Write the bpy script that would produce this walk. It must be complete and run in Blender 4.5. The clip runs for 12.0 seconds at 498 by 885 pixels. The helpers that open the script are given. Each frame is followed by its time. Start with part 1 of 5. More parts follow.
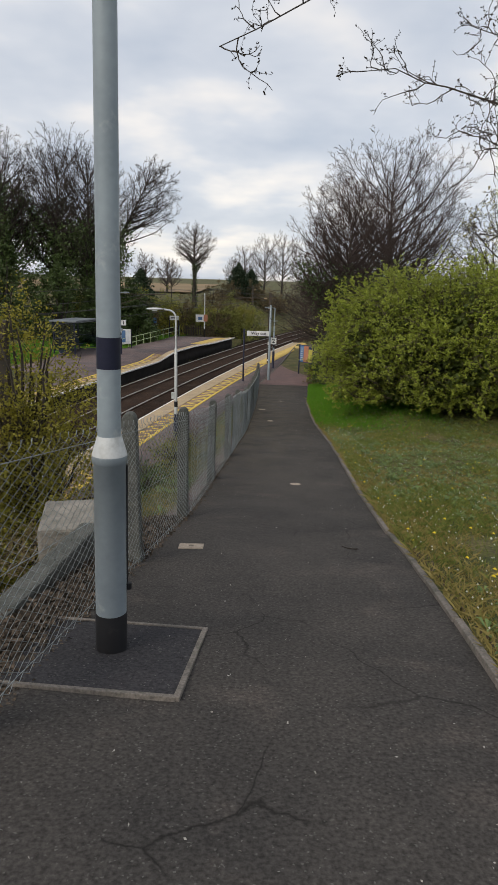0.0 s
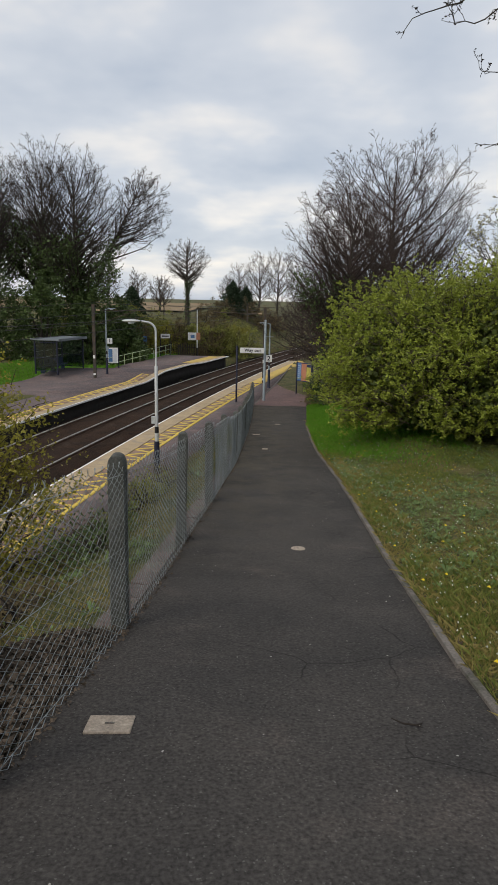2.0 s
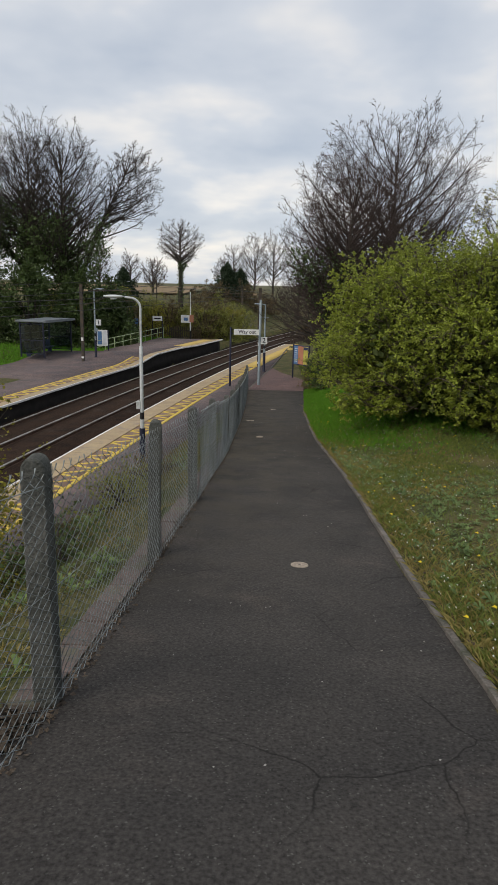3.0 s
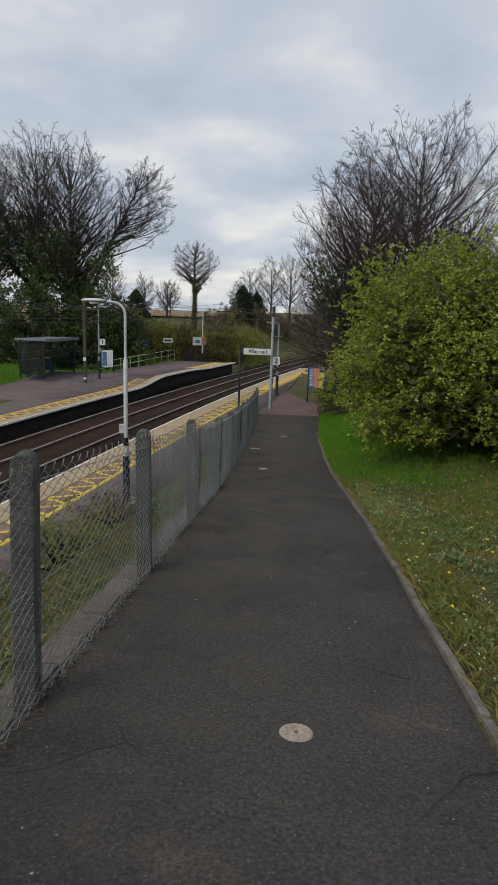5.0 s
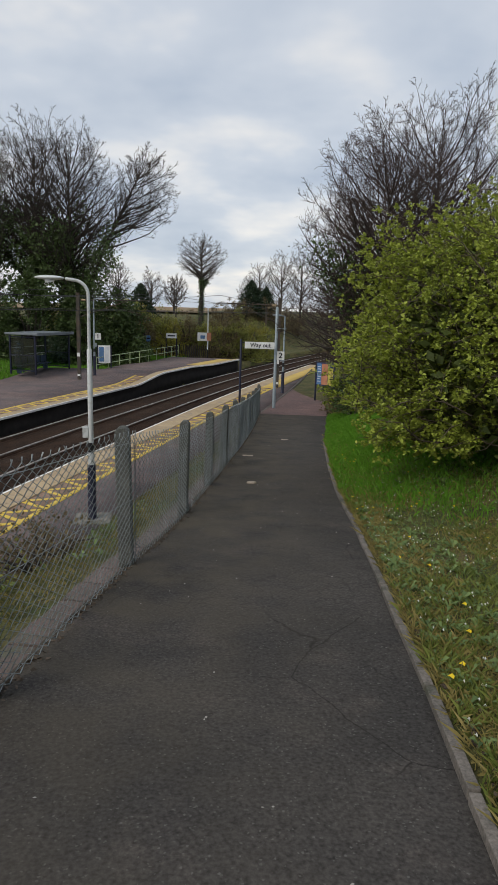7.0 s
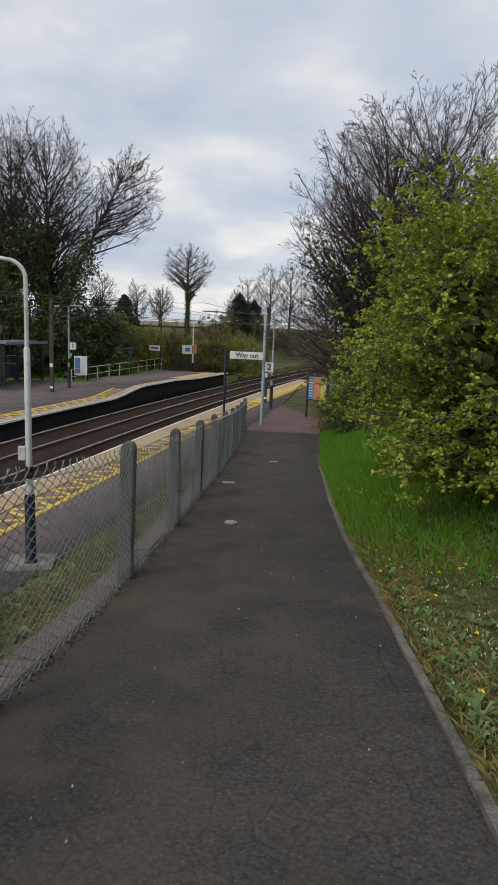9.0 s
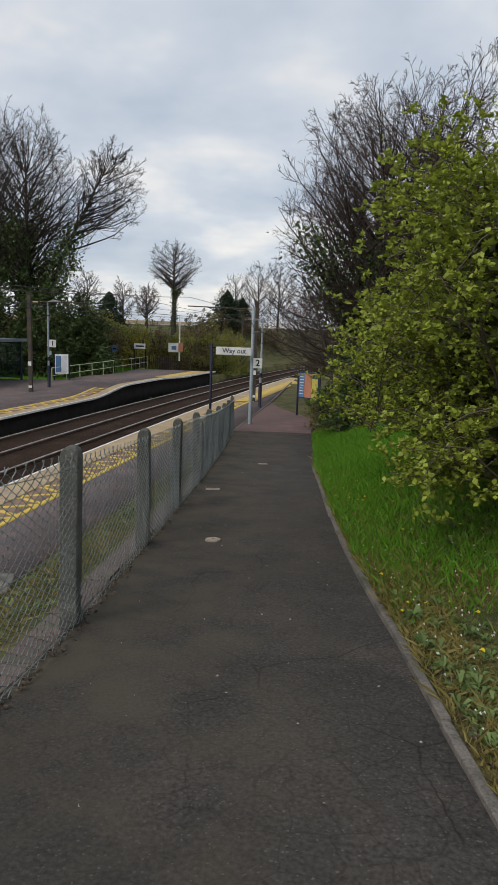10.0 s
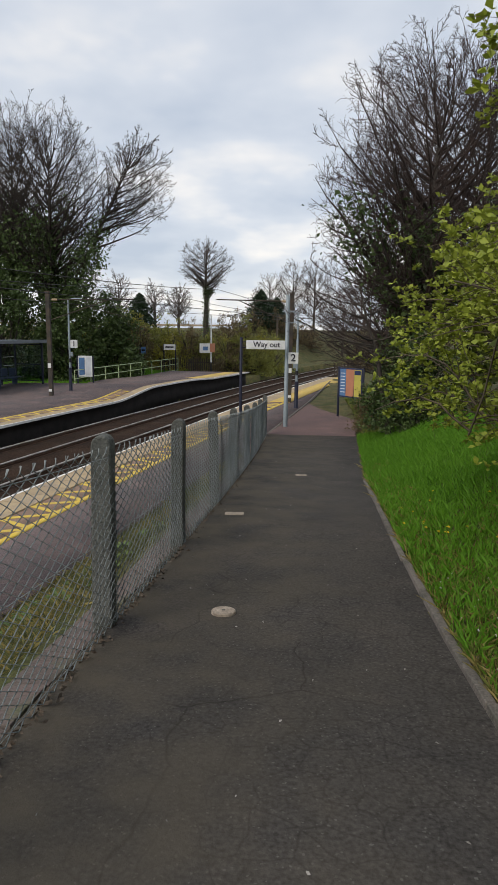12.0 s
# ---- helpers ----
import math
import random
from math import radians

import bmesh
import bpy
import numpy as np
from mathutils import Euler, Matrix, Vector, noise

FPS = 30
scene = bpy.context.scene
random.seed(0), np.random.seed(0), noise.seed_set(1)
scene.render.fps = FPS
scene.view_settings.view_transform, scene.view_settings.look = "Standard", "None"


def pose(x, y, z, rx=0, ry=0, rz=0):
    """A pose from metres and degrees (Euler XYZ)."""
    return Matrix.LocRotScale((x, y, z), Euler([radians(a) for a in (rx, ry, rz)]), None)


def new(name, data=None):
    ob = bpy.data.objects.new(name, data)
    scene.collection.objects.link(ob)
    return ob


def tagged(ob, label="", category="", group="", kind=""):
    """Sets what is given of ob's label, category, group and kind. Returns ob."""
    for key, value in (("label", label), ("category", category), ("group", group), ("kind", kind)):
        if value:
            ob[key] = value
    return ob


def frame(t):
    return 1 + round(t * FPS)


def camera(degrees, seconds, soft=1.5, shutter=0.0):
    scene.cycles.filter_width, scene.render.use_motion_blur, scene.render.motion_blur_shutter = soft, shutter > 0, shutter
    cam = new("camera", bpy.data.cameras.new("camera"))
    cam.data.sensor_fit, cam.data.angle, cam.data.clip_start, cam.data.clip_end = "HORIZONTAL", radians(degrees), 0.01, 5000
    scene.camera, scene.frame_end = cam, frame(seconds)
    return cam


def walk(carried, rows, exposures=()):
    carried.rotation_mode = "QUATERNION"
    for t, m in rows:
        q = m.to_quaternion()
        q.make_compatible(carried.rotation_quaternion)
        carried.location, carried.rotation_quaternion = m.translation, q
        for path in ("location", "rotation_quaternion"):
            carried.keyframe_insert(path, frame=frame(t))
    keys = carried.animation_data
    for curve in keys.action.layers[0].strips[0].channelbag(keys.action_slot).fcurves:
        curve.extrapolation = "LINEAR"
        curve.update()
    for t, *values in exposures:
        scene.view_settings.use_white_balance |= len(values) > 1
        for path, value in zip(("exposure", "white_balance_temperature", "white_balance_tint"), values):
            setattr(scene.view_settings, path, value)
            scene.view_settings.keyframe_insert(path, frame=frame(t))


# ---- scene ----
# camera and walk
cam = camera(42.0, 12.0, soft=1.15)
ROWS = [
    (0, 0.000, 0.000, 1.500, 75.93, -1.61, 0.42),
    (0.5, 0.103, 0.766, 1.386, 75.76, -1.45, 0.42),
    (1, 0.078, 1.503, 1.300, 76.56, -1.19, 0.80),
    (1.5, 0.155, 2.260, 1.217, 77.34, -1.10, 0.01),
    (2, 0.145, 2.999, 1.114, 77.65, -1.21, 0.05),
    (2.5, 0.184, 3.752, 0.987, 77.52, -1.48, -0.44),
    (3, 0.206, 4.528, 0.835, 76.35, -1.33, -0.35),
    (5, 0.552, 7.419, 0.285, 78.65, -1.75, 1.22),
    (5.5, 0.688, 8.086, 0.216, 78.76, -1.26, 0.18),
    (6, 0.782, 8.705, 0.128, 78.60, -1.51, 0.36),
    (6.5, 0.892, 9.352, 0.025, 78.43, -1.44, 0.19),
    (7, 0.980, 10.003, -0.046, 78.46, -1.69, 2.31),
    (9, 0.998, 12.683, -0.444, 79.94, -2.30, 1.32),
    (9.5, 0.978, 13.360, -0.530, 80.03, -1.93, 0.78),
    (10, 1.025, 14.037, -0.657, 79.96, -2.04, 0.31),
    (10.5, 1.002, 14.733, -0.761, 79.81, -1.02, 3.61),
    (11, 1.053, 15.435, -0.867, 79.97, -1.06, 3.46),
    (11.5, 1.018, 16.105, -0.979, 80.13, -0.88, 3.80),
    (12, 1.069, 16.749, -1.076, 80.19, -0.75, 3.39),
]
walk(cam, [(t, pose(x, y, z, rx, ry, rz)) for t, x, y, z, rx, ry, rz in ROWS], [(0, 0.1, 7150, 11), (1, 0.02, 7050, 10), (3, 0.0, 7050, 10), (5, -0.15, 6850, 9), (5.5, -0.13, 6850, 9), (7, -0.05, 6850, 9), (9.5, -0.02, 6900, 9), (11.5, -0.02, 6900, 9), (12, 0.12, 6950, 10)])

# overcast daylight
world = bpy.data.worlds.new("overcast_sky")
scene.world = world
world.use_nodes = True
wt = world.node_tree
wt.nodes.clear()


def wn(kind, **values):
    n = wt.nodes.new(kind)
    for k, v in values.items():
        if k in n.inputs:
            n.inputs[k].default_value = v
    return n


sky = wn("ShaderNodeTexSky")
sky.sky_type, sky.sun_disc, sky.sun_elevation, sky.sun_rotation = "NISHITA", False, radians(42), radians(220)
dim = wn("ShaderNodeVectorMath")
dim.operation = "SCALE"
dim.inputs["Scale"].default_value = 0.12
wt.links.new(sky.outputs[0], dim.inputs[0])
co = wn("ShaderNodeTexCoord")
sep = wn("ShaderNodeSeparateXYZ")
wt.links.new(co.outputs["Generated"], sep.inputs[0])
high = wn("ShaderNodeMath")
high.operation = "MAXIMUM"
high.inputs[1].default_value = 0.0
wt.links.new(sep.outputs["Z"], high.inputs[0])
lift = wn("ShaderNodeMath")
lift.operation = "ADD"
lift.inputs[1].default_value = 0.22
wt.links.new(high.outputs[0], lift.inputs[0])
inv = wn("ShaderNodeMath")
inv.operation = "DIVIDE"
inv.inputs[0].default_value = 1.0
wt.links.new(lift.outputs[0], inv.inputs[1])
flat = wn("ShaderNodeVectorMath")
flat.operation = "SCALE"
wt.links.new(co.outputs["Generated"], flat.inputs[0])
wt.links.new(inv.outputs[0], flat.inputs["Scale"])
clouds = wn("ShaderNodeTexNoise", Scale=1.7, Detail=4.5, Roughness=0.5, Distortion=0.1)
wt.links.new(flat.outputs[0], clouds.inputs["Vector"])
ramp = wn("ShaderNodeValToRGB")
els = ramp.color_ramp.elements
els[0].position, els[0].color = 0.34, (0.49, 0.575, 0.72, 1)
els[1].position, els[1].color = 0.72, (1.0, 0.985, 0.98, 1)
mid = els.new(0.52)
mid.color = (0.64, 0.71, 0.83, 1)
wt.links.new(clouds.outputs[0], ramp.inputs[0])
mixer = wn("ShaderNodeMix")
mixer.data_type = "RGBA"
mixer.inputs[0].default_value = 0.9
wt.links.new(dim.outputs[0], mixer.inputs[6])
wt.links.new(ramp.outputs[0], mixer.inputs[7])
bg = wn("ShaderNodeBackground", Strength=1.0)
wt.links.new(mixer.outputs[2], bg.inputs[0])
wo = wn("ShaderNodeOutputWorld")
wt.links.new(bg.outputs[0], wo.inputs[0])

sun = new("sun", bpy.data.lights.new("sun", "SUN"))
sun.data.energy, sun.data.angle, sun.data.color = 1.7, radians(30), (1.0, 0.96, 0.9)
sun.rotation_euler = (radians(48), 0, radians(-40))

# ---- materials ----
def material(name, color, rough=0.8, metal=0.0, second=None, scale=3.0, grain=0.0, fine=60.0, bump=0.0, bump_scale=40.0,
             stain=None, stain_scale=0.8, stain_cut=0.55, vary=0.0, spec=0.3, sub=None):
    """Principled material with large patches, fine grain, stains, relief and piece-to-piece variation."""
    m = bpy.data.materials.new(name)
    m.use_nodes = True
    t = m.node_tree
    b = t.nodes["Principled BSDF"]
    b.inputs["Roughness"].default_value = rough
    b.inputs["Metallic"].default_value = metal
    b.inputs["Specular IOR Level"].default_value = spec
    geo = t.nodes.new("ShaderNodeNewGeometry")

    def noise_at(s, detail=4.0, r=0.55):
        n = t.nodes.new("ShaderNodeTexNoise")
        n.inputs["Scale"].default_value, n.inputs["Detail"].default_value, n.inputs["Roughness"].default_value = s, detail, r
        t.links.new(geo.outputs["Position"], n.inputs["Vector"])
        return n.outputs[0]

    def ramp_of(v, lo, hi):
        r = t.nodes.new("ShaderNodeMapRange")
        r.inputs[1].default_value, r.inputs[2].default_value = lo, hi
        t.links.new(v, r.inputs[0])
        return r.outputs[0]

    def blend(fac, a, c, mode="MIX"):
        x = t.nodes.new("ShaderNodeMix")
        x.data_type, x.blend_type = "RGBA", mode
        for sock, val in ((x.inputs[0], fac), (x.inputs[6], a), (x.inputs[7], c)):
            if isinstance(val, (int, float)):
                sock.default_value = val
            elif isinstance(val, tuple):
                sock.default_value = (*val[:3], 1)
            else:
                t.links.new(val, sock)
        return x.outputs[2]

    col = color
    if second:
        col = blend(ramp_of(noise_at(scale), 0.38, 0.64), color, second)
    else:
        col = blend(ramp_of(noise_at(scale), 0.3, 0.7), tuple(c * 0.88 for c in color), tuple(c * 1.1 for c in color))
    if stain:
        col = blend(ramp_of(noise_at(stain_scale, 6.0, 0.65), stain_cut, stain_cut + 0.15), col, stain)
    if grain:
        g = ramp_of(noise_at(fine, 2.0), 0.25, 0.75)
        dark = t.nodes.new("ShaderNodeMapRange")
        dark.inputs[3].default_value, dark.inputs[4].default_value = 1 - grain, 1 + grain
        t.links.new(g, dark.inputs[0])
        comb = t.nodes.new("ShaderNodeCombineColor")
        for i in range(3):
            t.links.new(dark.outputs[0], comb.inputs[i])
        col = blend(1.0, col, comb.outputs[0], "MULTIPLY")
    if vary:
        info = t.nodes.new("ShaderNodeObjectInfo")
        mr = t.nodes.new("ShaderNodeMapRange")
        mr.inputs[3].default_value, mr.inputs[4].default_value = 1 - vary, 1 + vary
        t.links.new(info.outputs["Random"], mr.inputs[0])
        comb = t.nodes.new("ShaderNodeCombineColor")
        for i in range(3):
            t.links.new(mr.outputs[0], comb.inputs[i])
        col = blend(1.0, col, comb.outputs[0], "MULTIPLY")
    t.links.new(col, b.inputs["Base Color"])
    if bump:
        bp = t.nodes.new("ShaderNodeBump")
        bp.inputs["Strength"].default_value, bp.inputs["Distance"].default_value = bump, 0.02
        t.links.new(noise_at(bump_scale, 3.0), bp.inputs["Height"])
        t.links.new(bp.outputs[0], b.inputs["Normal"])
    m.diffuse_color = (*color, 1)
    return m


def leaf_material(name, a, c, gloss=0.5, through_light=0.35, patch=0.9):
    """Foliage: each leaf takes its own tone, with some light coming through."""
    m = bpy.data.materials.new(name)
    m.use_nodes = True
    t = m.node_tree
    b = t.nodes["Principled BSDF"]
    b.inputs["Roughness"].default_value = gloss
    b.inputs["Specular IOR Level"].default_value = 0.25
    geo = t.nodes.new("ShaderNodeNewGeometry")
    r = t.nodes.new("ShaderNodeValToRGB")
    r.color_ramp.elements[0].color, r.color_ramp.elements[1].color = (*a, 1), (*c, 1)
    n = t.nodes.new("ShaderNodeTexNoise")
    n.inputs["Scale"].default_value = patch
    t.links.new(geo.outputs["Position"], n.inputs["Vector"])
    ad = t.nodes.new("ShaderNodeMath")
    ad.operation = "MULTIPLY_ADD"
    ad.inputs[1].default_value = 0.55
    t.links.new(geo.outputs["Random Per Island"], ad.inputs[0])
    sc = t.nodes.new("ShaderNodeMath")
    sc.operation = "MULTIPLY"
    sc.inputs[1].default_value = 0.45
    t.links.new(n.outputs[0], sc.inputs[0])
    t.links.new(sc.outputs[0], ad.inputs[2])
    t.links.new(ad.outputs[0], r.inputs[0])
    t.links.new(r.outputs[0], b.inputs["Base Color"])
    tr = t.nodes.new("ShaderNodeBsdfTranslucent")
    t.links.new(r.outputs[0], tr.inputs[0])
    mx = t.nodes.new("ShaderNodeMixShader")
    mx.inputs[0].default_value = through_light
    t.links.new(b.outputs[0], mx.inputs[1])
    t.links.new(tr.outputs[0], mx.inputs[2])
    t.links.new(mx.outputs[0], t.nodes["Material Output"].inputs["Surface"])
    m.diffuse_color = (*c, 1)
    return m


def asphalt_material(name, color, tint, crack=0.0):
    """Worn asphalt: bare aggregate, worn tracks, green edges and hairline cracks."""
    m = material(name, color, 0.9, spec=0.15, second=tint, scale=0.9, grain=0.5, fine=52, bump=0.19, bump_scale=110, stain=(color[0] * 1.32, color[1] * 1.25, color[2] * 1.22),
                 stain_scale=1.2, stain_cut=0.55)
    t = m.node_tree
    b = t.nodes["Principled BSDF"]
    geo = t.nodes.new("ShaderNodeNewGeometry")
    old = b.inputs["Base Color"].links[0].from_socket
    v = t.nodes.new("ShaderNodeTexVoronoi")
    v.inputs["Scale"].default_value = 120
    t.links.new(geo.outputs["Position"], v.inputs["Vector"])
    mr = t.nodes.new("ShaderNodeMapRange")
    mr.inputs[1].default_value, mr.inputs[2].default_value, mr.inputs[3].default_value, mr.inputs[4].default_value = 0.965, 1.0, 0.0, 0.6
    sepc = t.nodes.new("ShaderNodeSeparateColor")
    t.links.new(v.outputs["Color"], sepc.inputs[0])
    t.links.new(sepc.outputs[0], mr.inputs[0])
    x = t.nodes.new("ShaderNodeMix")
    x.data_type = "RGBA"
    t.links.new(mr.outputs[0], x.inputs[0])
    t.links.new(old, x.inputs[6])
    x.inputs[7].default_value = (0.15, 0.145, 0.135, 1)
    out = x.outputs[2]
    if crack:
        w = t.nodes.new("ShaderNodeTexNoise")
        w.inputs["Scale"].default_value, w.inputs["Detail"].default_value = 2.6, 5
        t.links.new(geo.outputs["Position"], w.inputs["Vector"])
        mixv = t.nodes.new("ShaderNodeMix")
        mixv.data_type = "RGBA"
        mixv.inputs[0].default_value = 0.16
        t.links.new(geo.outputs["Position"], mixv.inputs[6])
        t.links.new(w.outputs["Color"], mixv.inputs[7])
        vc = t.nodes.new("ShaderNodeTexVoronoi")
        vc.feature = "DISTANCE_TO_EDGE"
        vc.inputs["Scale"].default_value = 0.75
        t.links.new(mixv.outputs[2], vc.inputs["Vector"])
        cm = t.nodes.new("ShaderNodeMapRange")
        cm.inputs[1].default_value, cm.inputs[2].default_value, cm.inputs[3].default_value, cm.inputs[4].default_value = 0.0, 0.0055, crack * 0.9, 0.0
        t.links.new(vc.outputs["Distance"], cm.inputs[0])
        gate = t.nodes.new("ShaderNodeTexNoise")
        gate.inputs["Scale"].default_value = 0.9
        t.links.new(geo.outputs["Position"], gate.inputs["Vector"])
        gm = t.nodes.new("ShaderNodeMapRange")
        gm.inputs[1].default_value, gm.inputs[2].default_value = 0.46, 0.54
        t.links.new(gate.outputs[0], gm.inputs[0])
        mul = t.nodes.new("ShaderNodeMath")
        mul.operation = "MULTIPLY"
        t.links.new(cm.outputs[0], mul.inputs[0])
        t.links.new(gm.outputs[0], mul.inputs[1])
        y = t.nodes.new("ShaderNodeMix")
        y.data_type = "RGBA"
        t.links.new(mul.outputs[0], y.inputs[0])
        t.links.new(out, y.inputs[6])
        y.inputs[7].default_value = (0.012, 0.011, 0.01, 1)
        out = y.outputs[2]
    if crack:
        # crazed patches lower down the slope
        fine_v = t.nodes.new("ShaderNodeTexVoronoi")
        fine_v.feature = "DISTANCE_TO_EDGE"
        fine_v.inputs["Scale"].default_value = 6.5
        t.links.new(mixv.outputs[2], fine_v.inputs["Vector"])
        fm = t.nodes.new("ShaderNodeMapRange")
        fm.inputs[1].default_value, fm.inputs[2].default_value, fm.inputs[3].default_value, fm.inputs[4].default_value = 0.0, 0.035, 0.5, 0.0
        t.links.new(fine_v.outputs["Distance"], fm.inputs[0])
        gn = t.nodes.new("ShaderNodeTexNoise")
        gn.inputs["Scale"].default_value, gn.inputs["Detail"].default_value = 0.75, 4.0
        t.links.new(geo.outputs["Position"], gn.inputs["Vector"])
        sp = t.nodes.new("ShaderNodeSeparateXYZ")
        t.links.new(geo.outputs["Position"], sp.inputs[0])
        lower = t.nodes.new("ShaderNodeMapRange")
        lower.inputs[1].default_value, lower.inputs[2].default_value, lower.inputs[3].default_value, lower.inputs[4].default_value = 8.0, 15.0, -0.10, 0.12
        t.links.new(sp.outputs["Y"], lower.inputs[0])
        su = t.nodes.new("ShaderNodeMath")
        t.links.new(gn.outputs[0], su.inputs[0])
        t.links.new(lower.outputs[0], su.inputs[1])
        gg = t.nodes.new("ShaderNodeMapRange")
        gg.inputs[1].default_value, gg.inputs[2].default_value = 0.48, 0.62
        t.links.new(su.outputs[0], gg.inputs[0])
        both = t.nodes.new("ShaderNodeMath")
        both.operation = "MULTIPLY"
        t.links.new(fm.outputs[0], both.inputs[0])
        t.links.new(gg.outputs[0], both.inputs[1])
        z = t.nodes.new("ShaderNodeMix")
        z.data_type = "RGBA"
        t.links.new(both.outputs[0], z.inputs[0])
        t.links.new(out, z.inputs[6])
        z.inputs[7].default_value = (0.016, 0.014, 0.013, 1)
        out = z.outputs[2]
    t.links.new(out, b.inputs["Base Color"])
    return m


ASPHALT = asphalt_material("path_asphalt", (0.059, 0.0535, 0.0490), (0.042, 0.0390, 0.0368), 0.9)


def soil_film(m):
    """Moss and washed-down soil staining the fence side of the lower path."""
    t = m.node_tree
    b = t.nodes["Principled BSDF"]
    old = b.inputs["Base Color"].links[0].from_socket
    geo = t.nodes.new("ShaderNodeNewGeometry")
    sp = t.nodes.new("ShaderNodeSeparateXYZ")
    t.links.new(geo.outputs["Position"], sp.inputs[0])

    def calc(op, a, c, clamp=False):
        n = t.nodes.new("ShaderNodeMath")
        n.operation, n.use_clamp = op, clamp
        for sock, v in zip(n.inputs, (a, c)):
            if isinstance(v, float):
                sock.default_value = v
            else:
                t.links.new(v, sock)
        return n.outputs[0]

    line = calc("SUBTRACT", calc("MULTIPLY", sp.outputs["Y"], 0.047), 1.02)
    away = calc("SUBTRACT", sp.outputs["X"], line)
    near_fence = calc("SUBTRACT", 1.0, calc("DIVIDE", away, 2.3), True)
    lower = calc("DIVIDE", calc("SUBTRACT", sp.outputs["Y"], 8.0), 9.0, True)
    n = t.nodes.new("ShaderNodeTexNoise")
    n.inputs["Scale"].default_value, n.inputs["Detail"].default_value = 2.2, 6.0
    t.links.new(geo.outputs["Position"], n.inputs["Vector"])
    patchy = calc("MULTIPLY", calc("SUBTRACT", n.outputs[0], 0.32), 3.2, True)
    x = t.nodes.new("ShaderNodeMix")
    x.data_type = "RGBA"
    t.links.new(calc("MULTIPLY", calc("MULTIPLY", near_fence, lower), patchy), x.inputs[0])
    t.links.new(old, x.inputs[6])
    x.inputs[7].default_value = (0.094, 0.080, 0.060, 1)
    t.links.new(x.outputs[2], b.inputs["Base Color"])


soil_film(ASPHALT)
PATCH = asphalt_material("patch_asphalt", (0.040, 0.039, 0.042), (0.034, 0.033, 0.036))
PLATFORM_ASPHALT = asphalt_material("platform_asphalt", (0.160, 0.122, 0.117), (0.118, 0.100, 0.102))
PINK = asphalt_material("red_asphalt", (0.16, 0.105, 0.10), (0.135, 0.095, 0.092))
KERB = material("kerb_concrete", (0.17, 0.15, 0.132), 0.9, second=(0.11, 0.10, 0.088), scale=5, grain=0.35, bump=0.5, stain=(0.07, 0.075, 0.05), stain_scale=2.5, vary=0.12)
CONCRETE = material("concrete", (0.24, 0.22, 0.19), 0.9, second=(0.16, 0.15, 0.13), scale=4, grain=0.25, bump=0.4, stain=(0.12, 0.12, 0.09), stain_scale=2, vary=0.08)
COVER = material("cover_concrete", (0.40, 0.33, 0.26), 0.9, second=(0.29, 0.24, 0.19), scale=14, grain=0.3, bump=0.4)
POST = material("weathered_post", (0.105, 0.107, 0.098), 0.95, second=(0.072, 0.076, 0.068), scale=6, grain=0.4, bump=0.7, bump_scale=60, stain=(0.14, 0.14, 0.125), stain_scale=4, vary=0.12)
WIRE = material("galvanised_wire", (0.31, 0.345, 0.355), 0.55, 0.35, second=(0.22, 0.24, 0.24), scale=3)
PAVER = material("mauve_paver", (0.145, 0.108, 0.098), 0.9, second=(0.12, 0.10, 0.09), scale=6, grain=0.3, bump=0.4, vary=0.15, stain=(0.10, 0.11, 0.06), stain_scale=2.2)
COPING = material("coping_slab", (0.42, 0.32, 0.195), 0.88, second=(0.36, 0.275, 0.18), scale=2.5, grain=0.2, vary=0.07, stain=(0.26, 0.22, 0.19), stain_scale=1.5)
WHITE_PAINT = material("white_edge_paint", (0.74, 0.73, 0.71), 0.7, stain=(0.42, 0.4, 0.38), stain_scale=4, stain_cut=0.58)
YELLOW = material("yellow_paint", (0.66, 0.47, 0.07), 0.7, second=(0.58, 0.42, 0.10), scale=5, stain=(0.38, 0.30, 0.14), stain_scale=6, stain_cut=0.6)
BROWN_TILE = material("tactile_brown", (0.26, 0.17, 0.125), 0.9, second=(0.21, 0.145, 0.11), scale=3, grain=0.25)
TACTILE = material("tactile_yellow", (0.60, 0.42, 0.11), 0.85, second=(0.52, 0.37, 0.12), scale=2, grain=0.15, bump=0.5, bump_scale=25)
BALLAST = material("ballast", (0.046, 0.029, 0.021), 1.0, spec=0.05, second=(0.030, 0.021, 0.017), scale=1.5, grain=0.7, fine=18, bump=1.0, bump_scale=22, stain=(0.060, 0.045, 0.036), stain_scale=0.7)
RAIL_TOP = material("rail_steel", (0.50, 0.48, 0.46), 0.45, 0.5, second=(0.33, 0.28, 0.24), scale=2)
RAIL_RUST = material("rail_rust", (0.13, 0.075, 0.05), 0.9, second=(0.09, 0.055, 0.04), scale=5)
SLEEPER = material("sleeper", (0.050, 0.038, 0.031), 0.95, second=(0.036, 0.028, 0.024), scale=3, grain=0.3)
# near-black: dirt plus the coping overhang's shade, both put into the colour
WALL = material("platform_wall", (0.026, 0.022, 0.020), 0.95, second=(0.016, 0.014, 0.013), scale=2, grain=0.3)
GALV = material("grey_painted_steel", (0.275, 0.325, 0.355), 0.5, 0.1, second=(0.235, 0.28, 0.31), scale=2, stain=(0.37, 0.40, 0.41), stain_scale=5, stain_cut=0.6, grain=0.06, fine=20, bump=0.08, bump_scale=8)
GALV_LIGHT = material("light_grey_steel", (0.55, 0.57, 0.57), 0.5, 0.15, stain=(0.40, 0.41, 0.40), stain_scale=5)
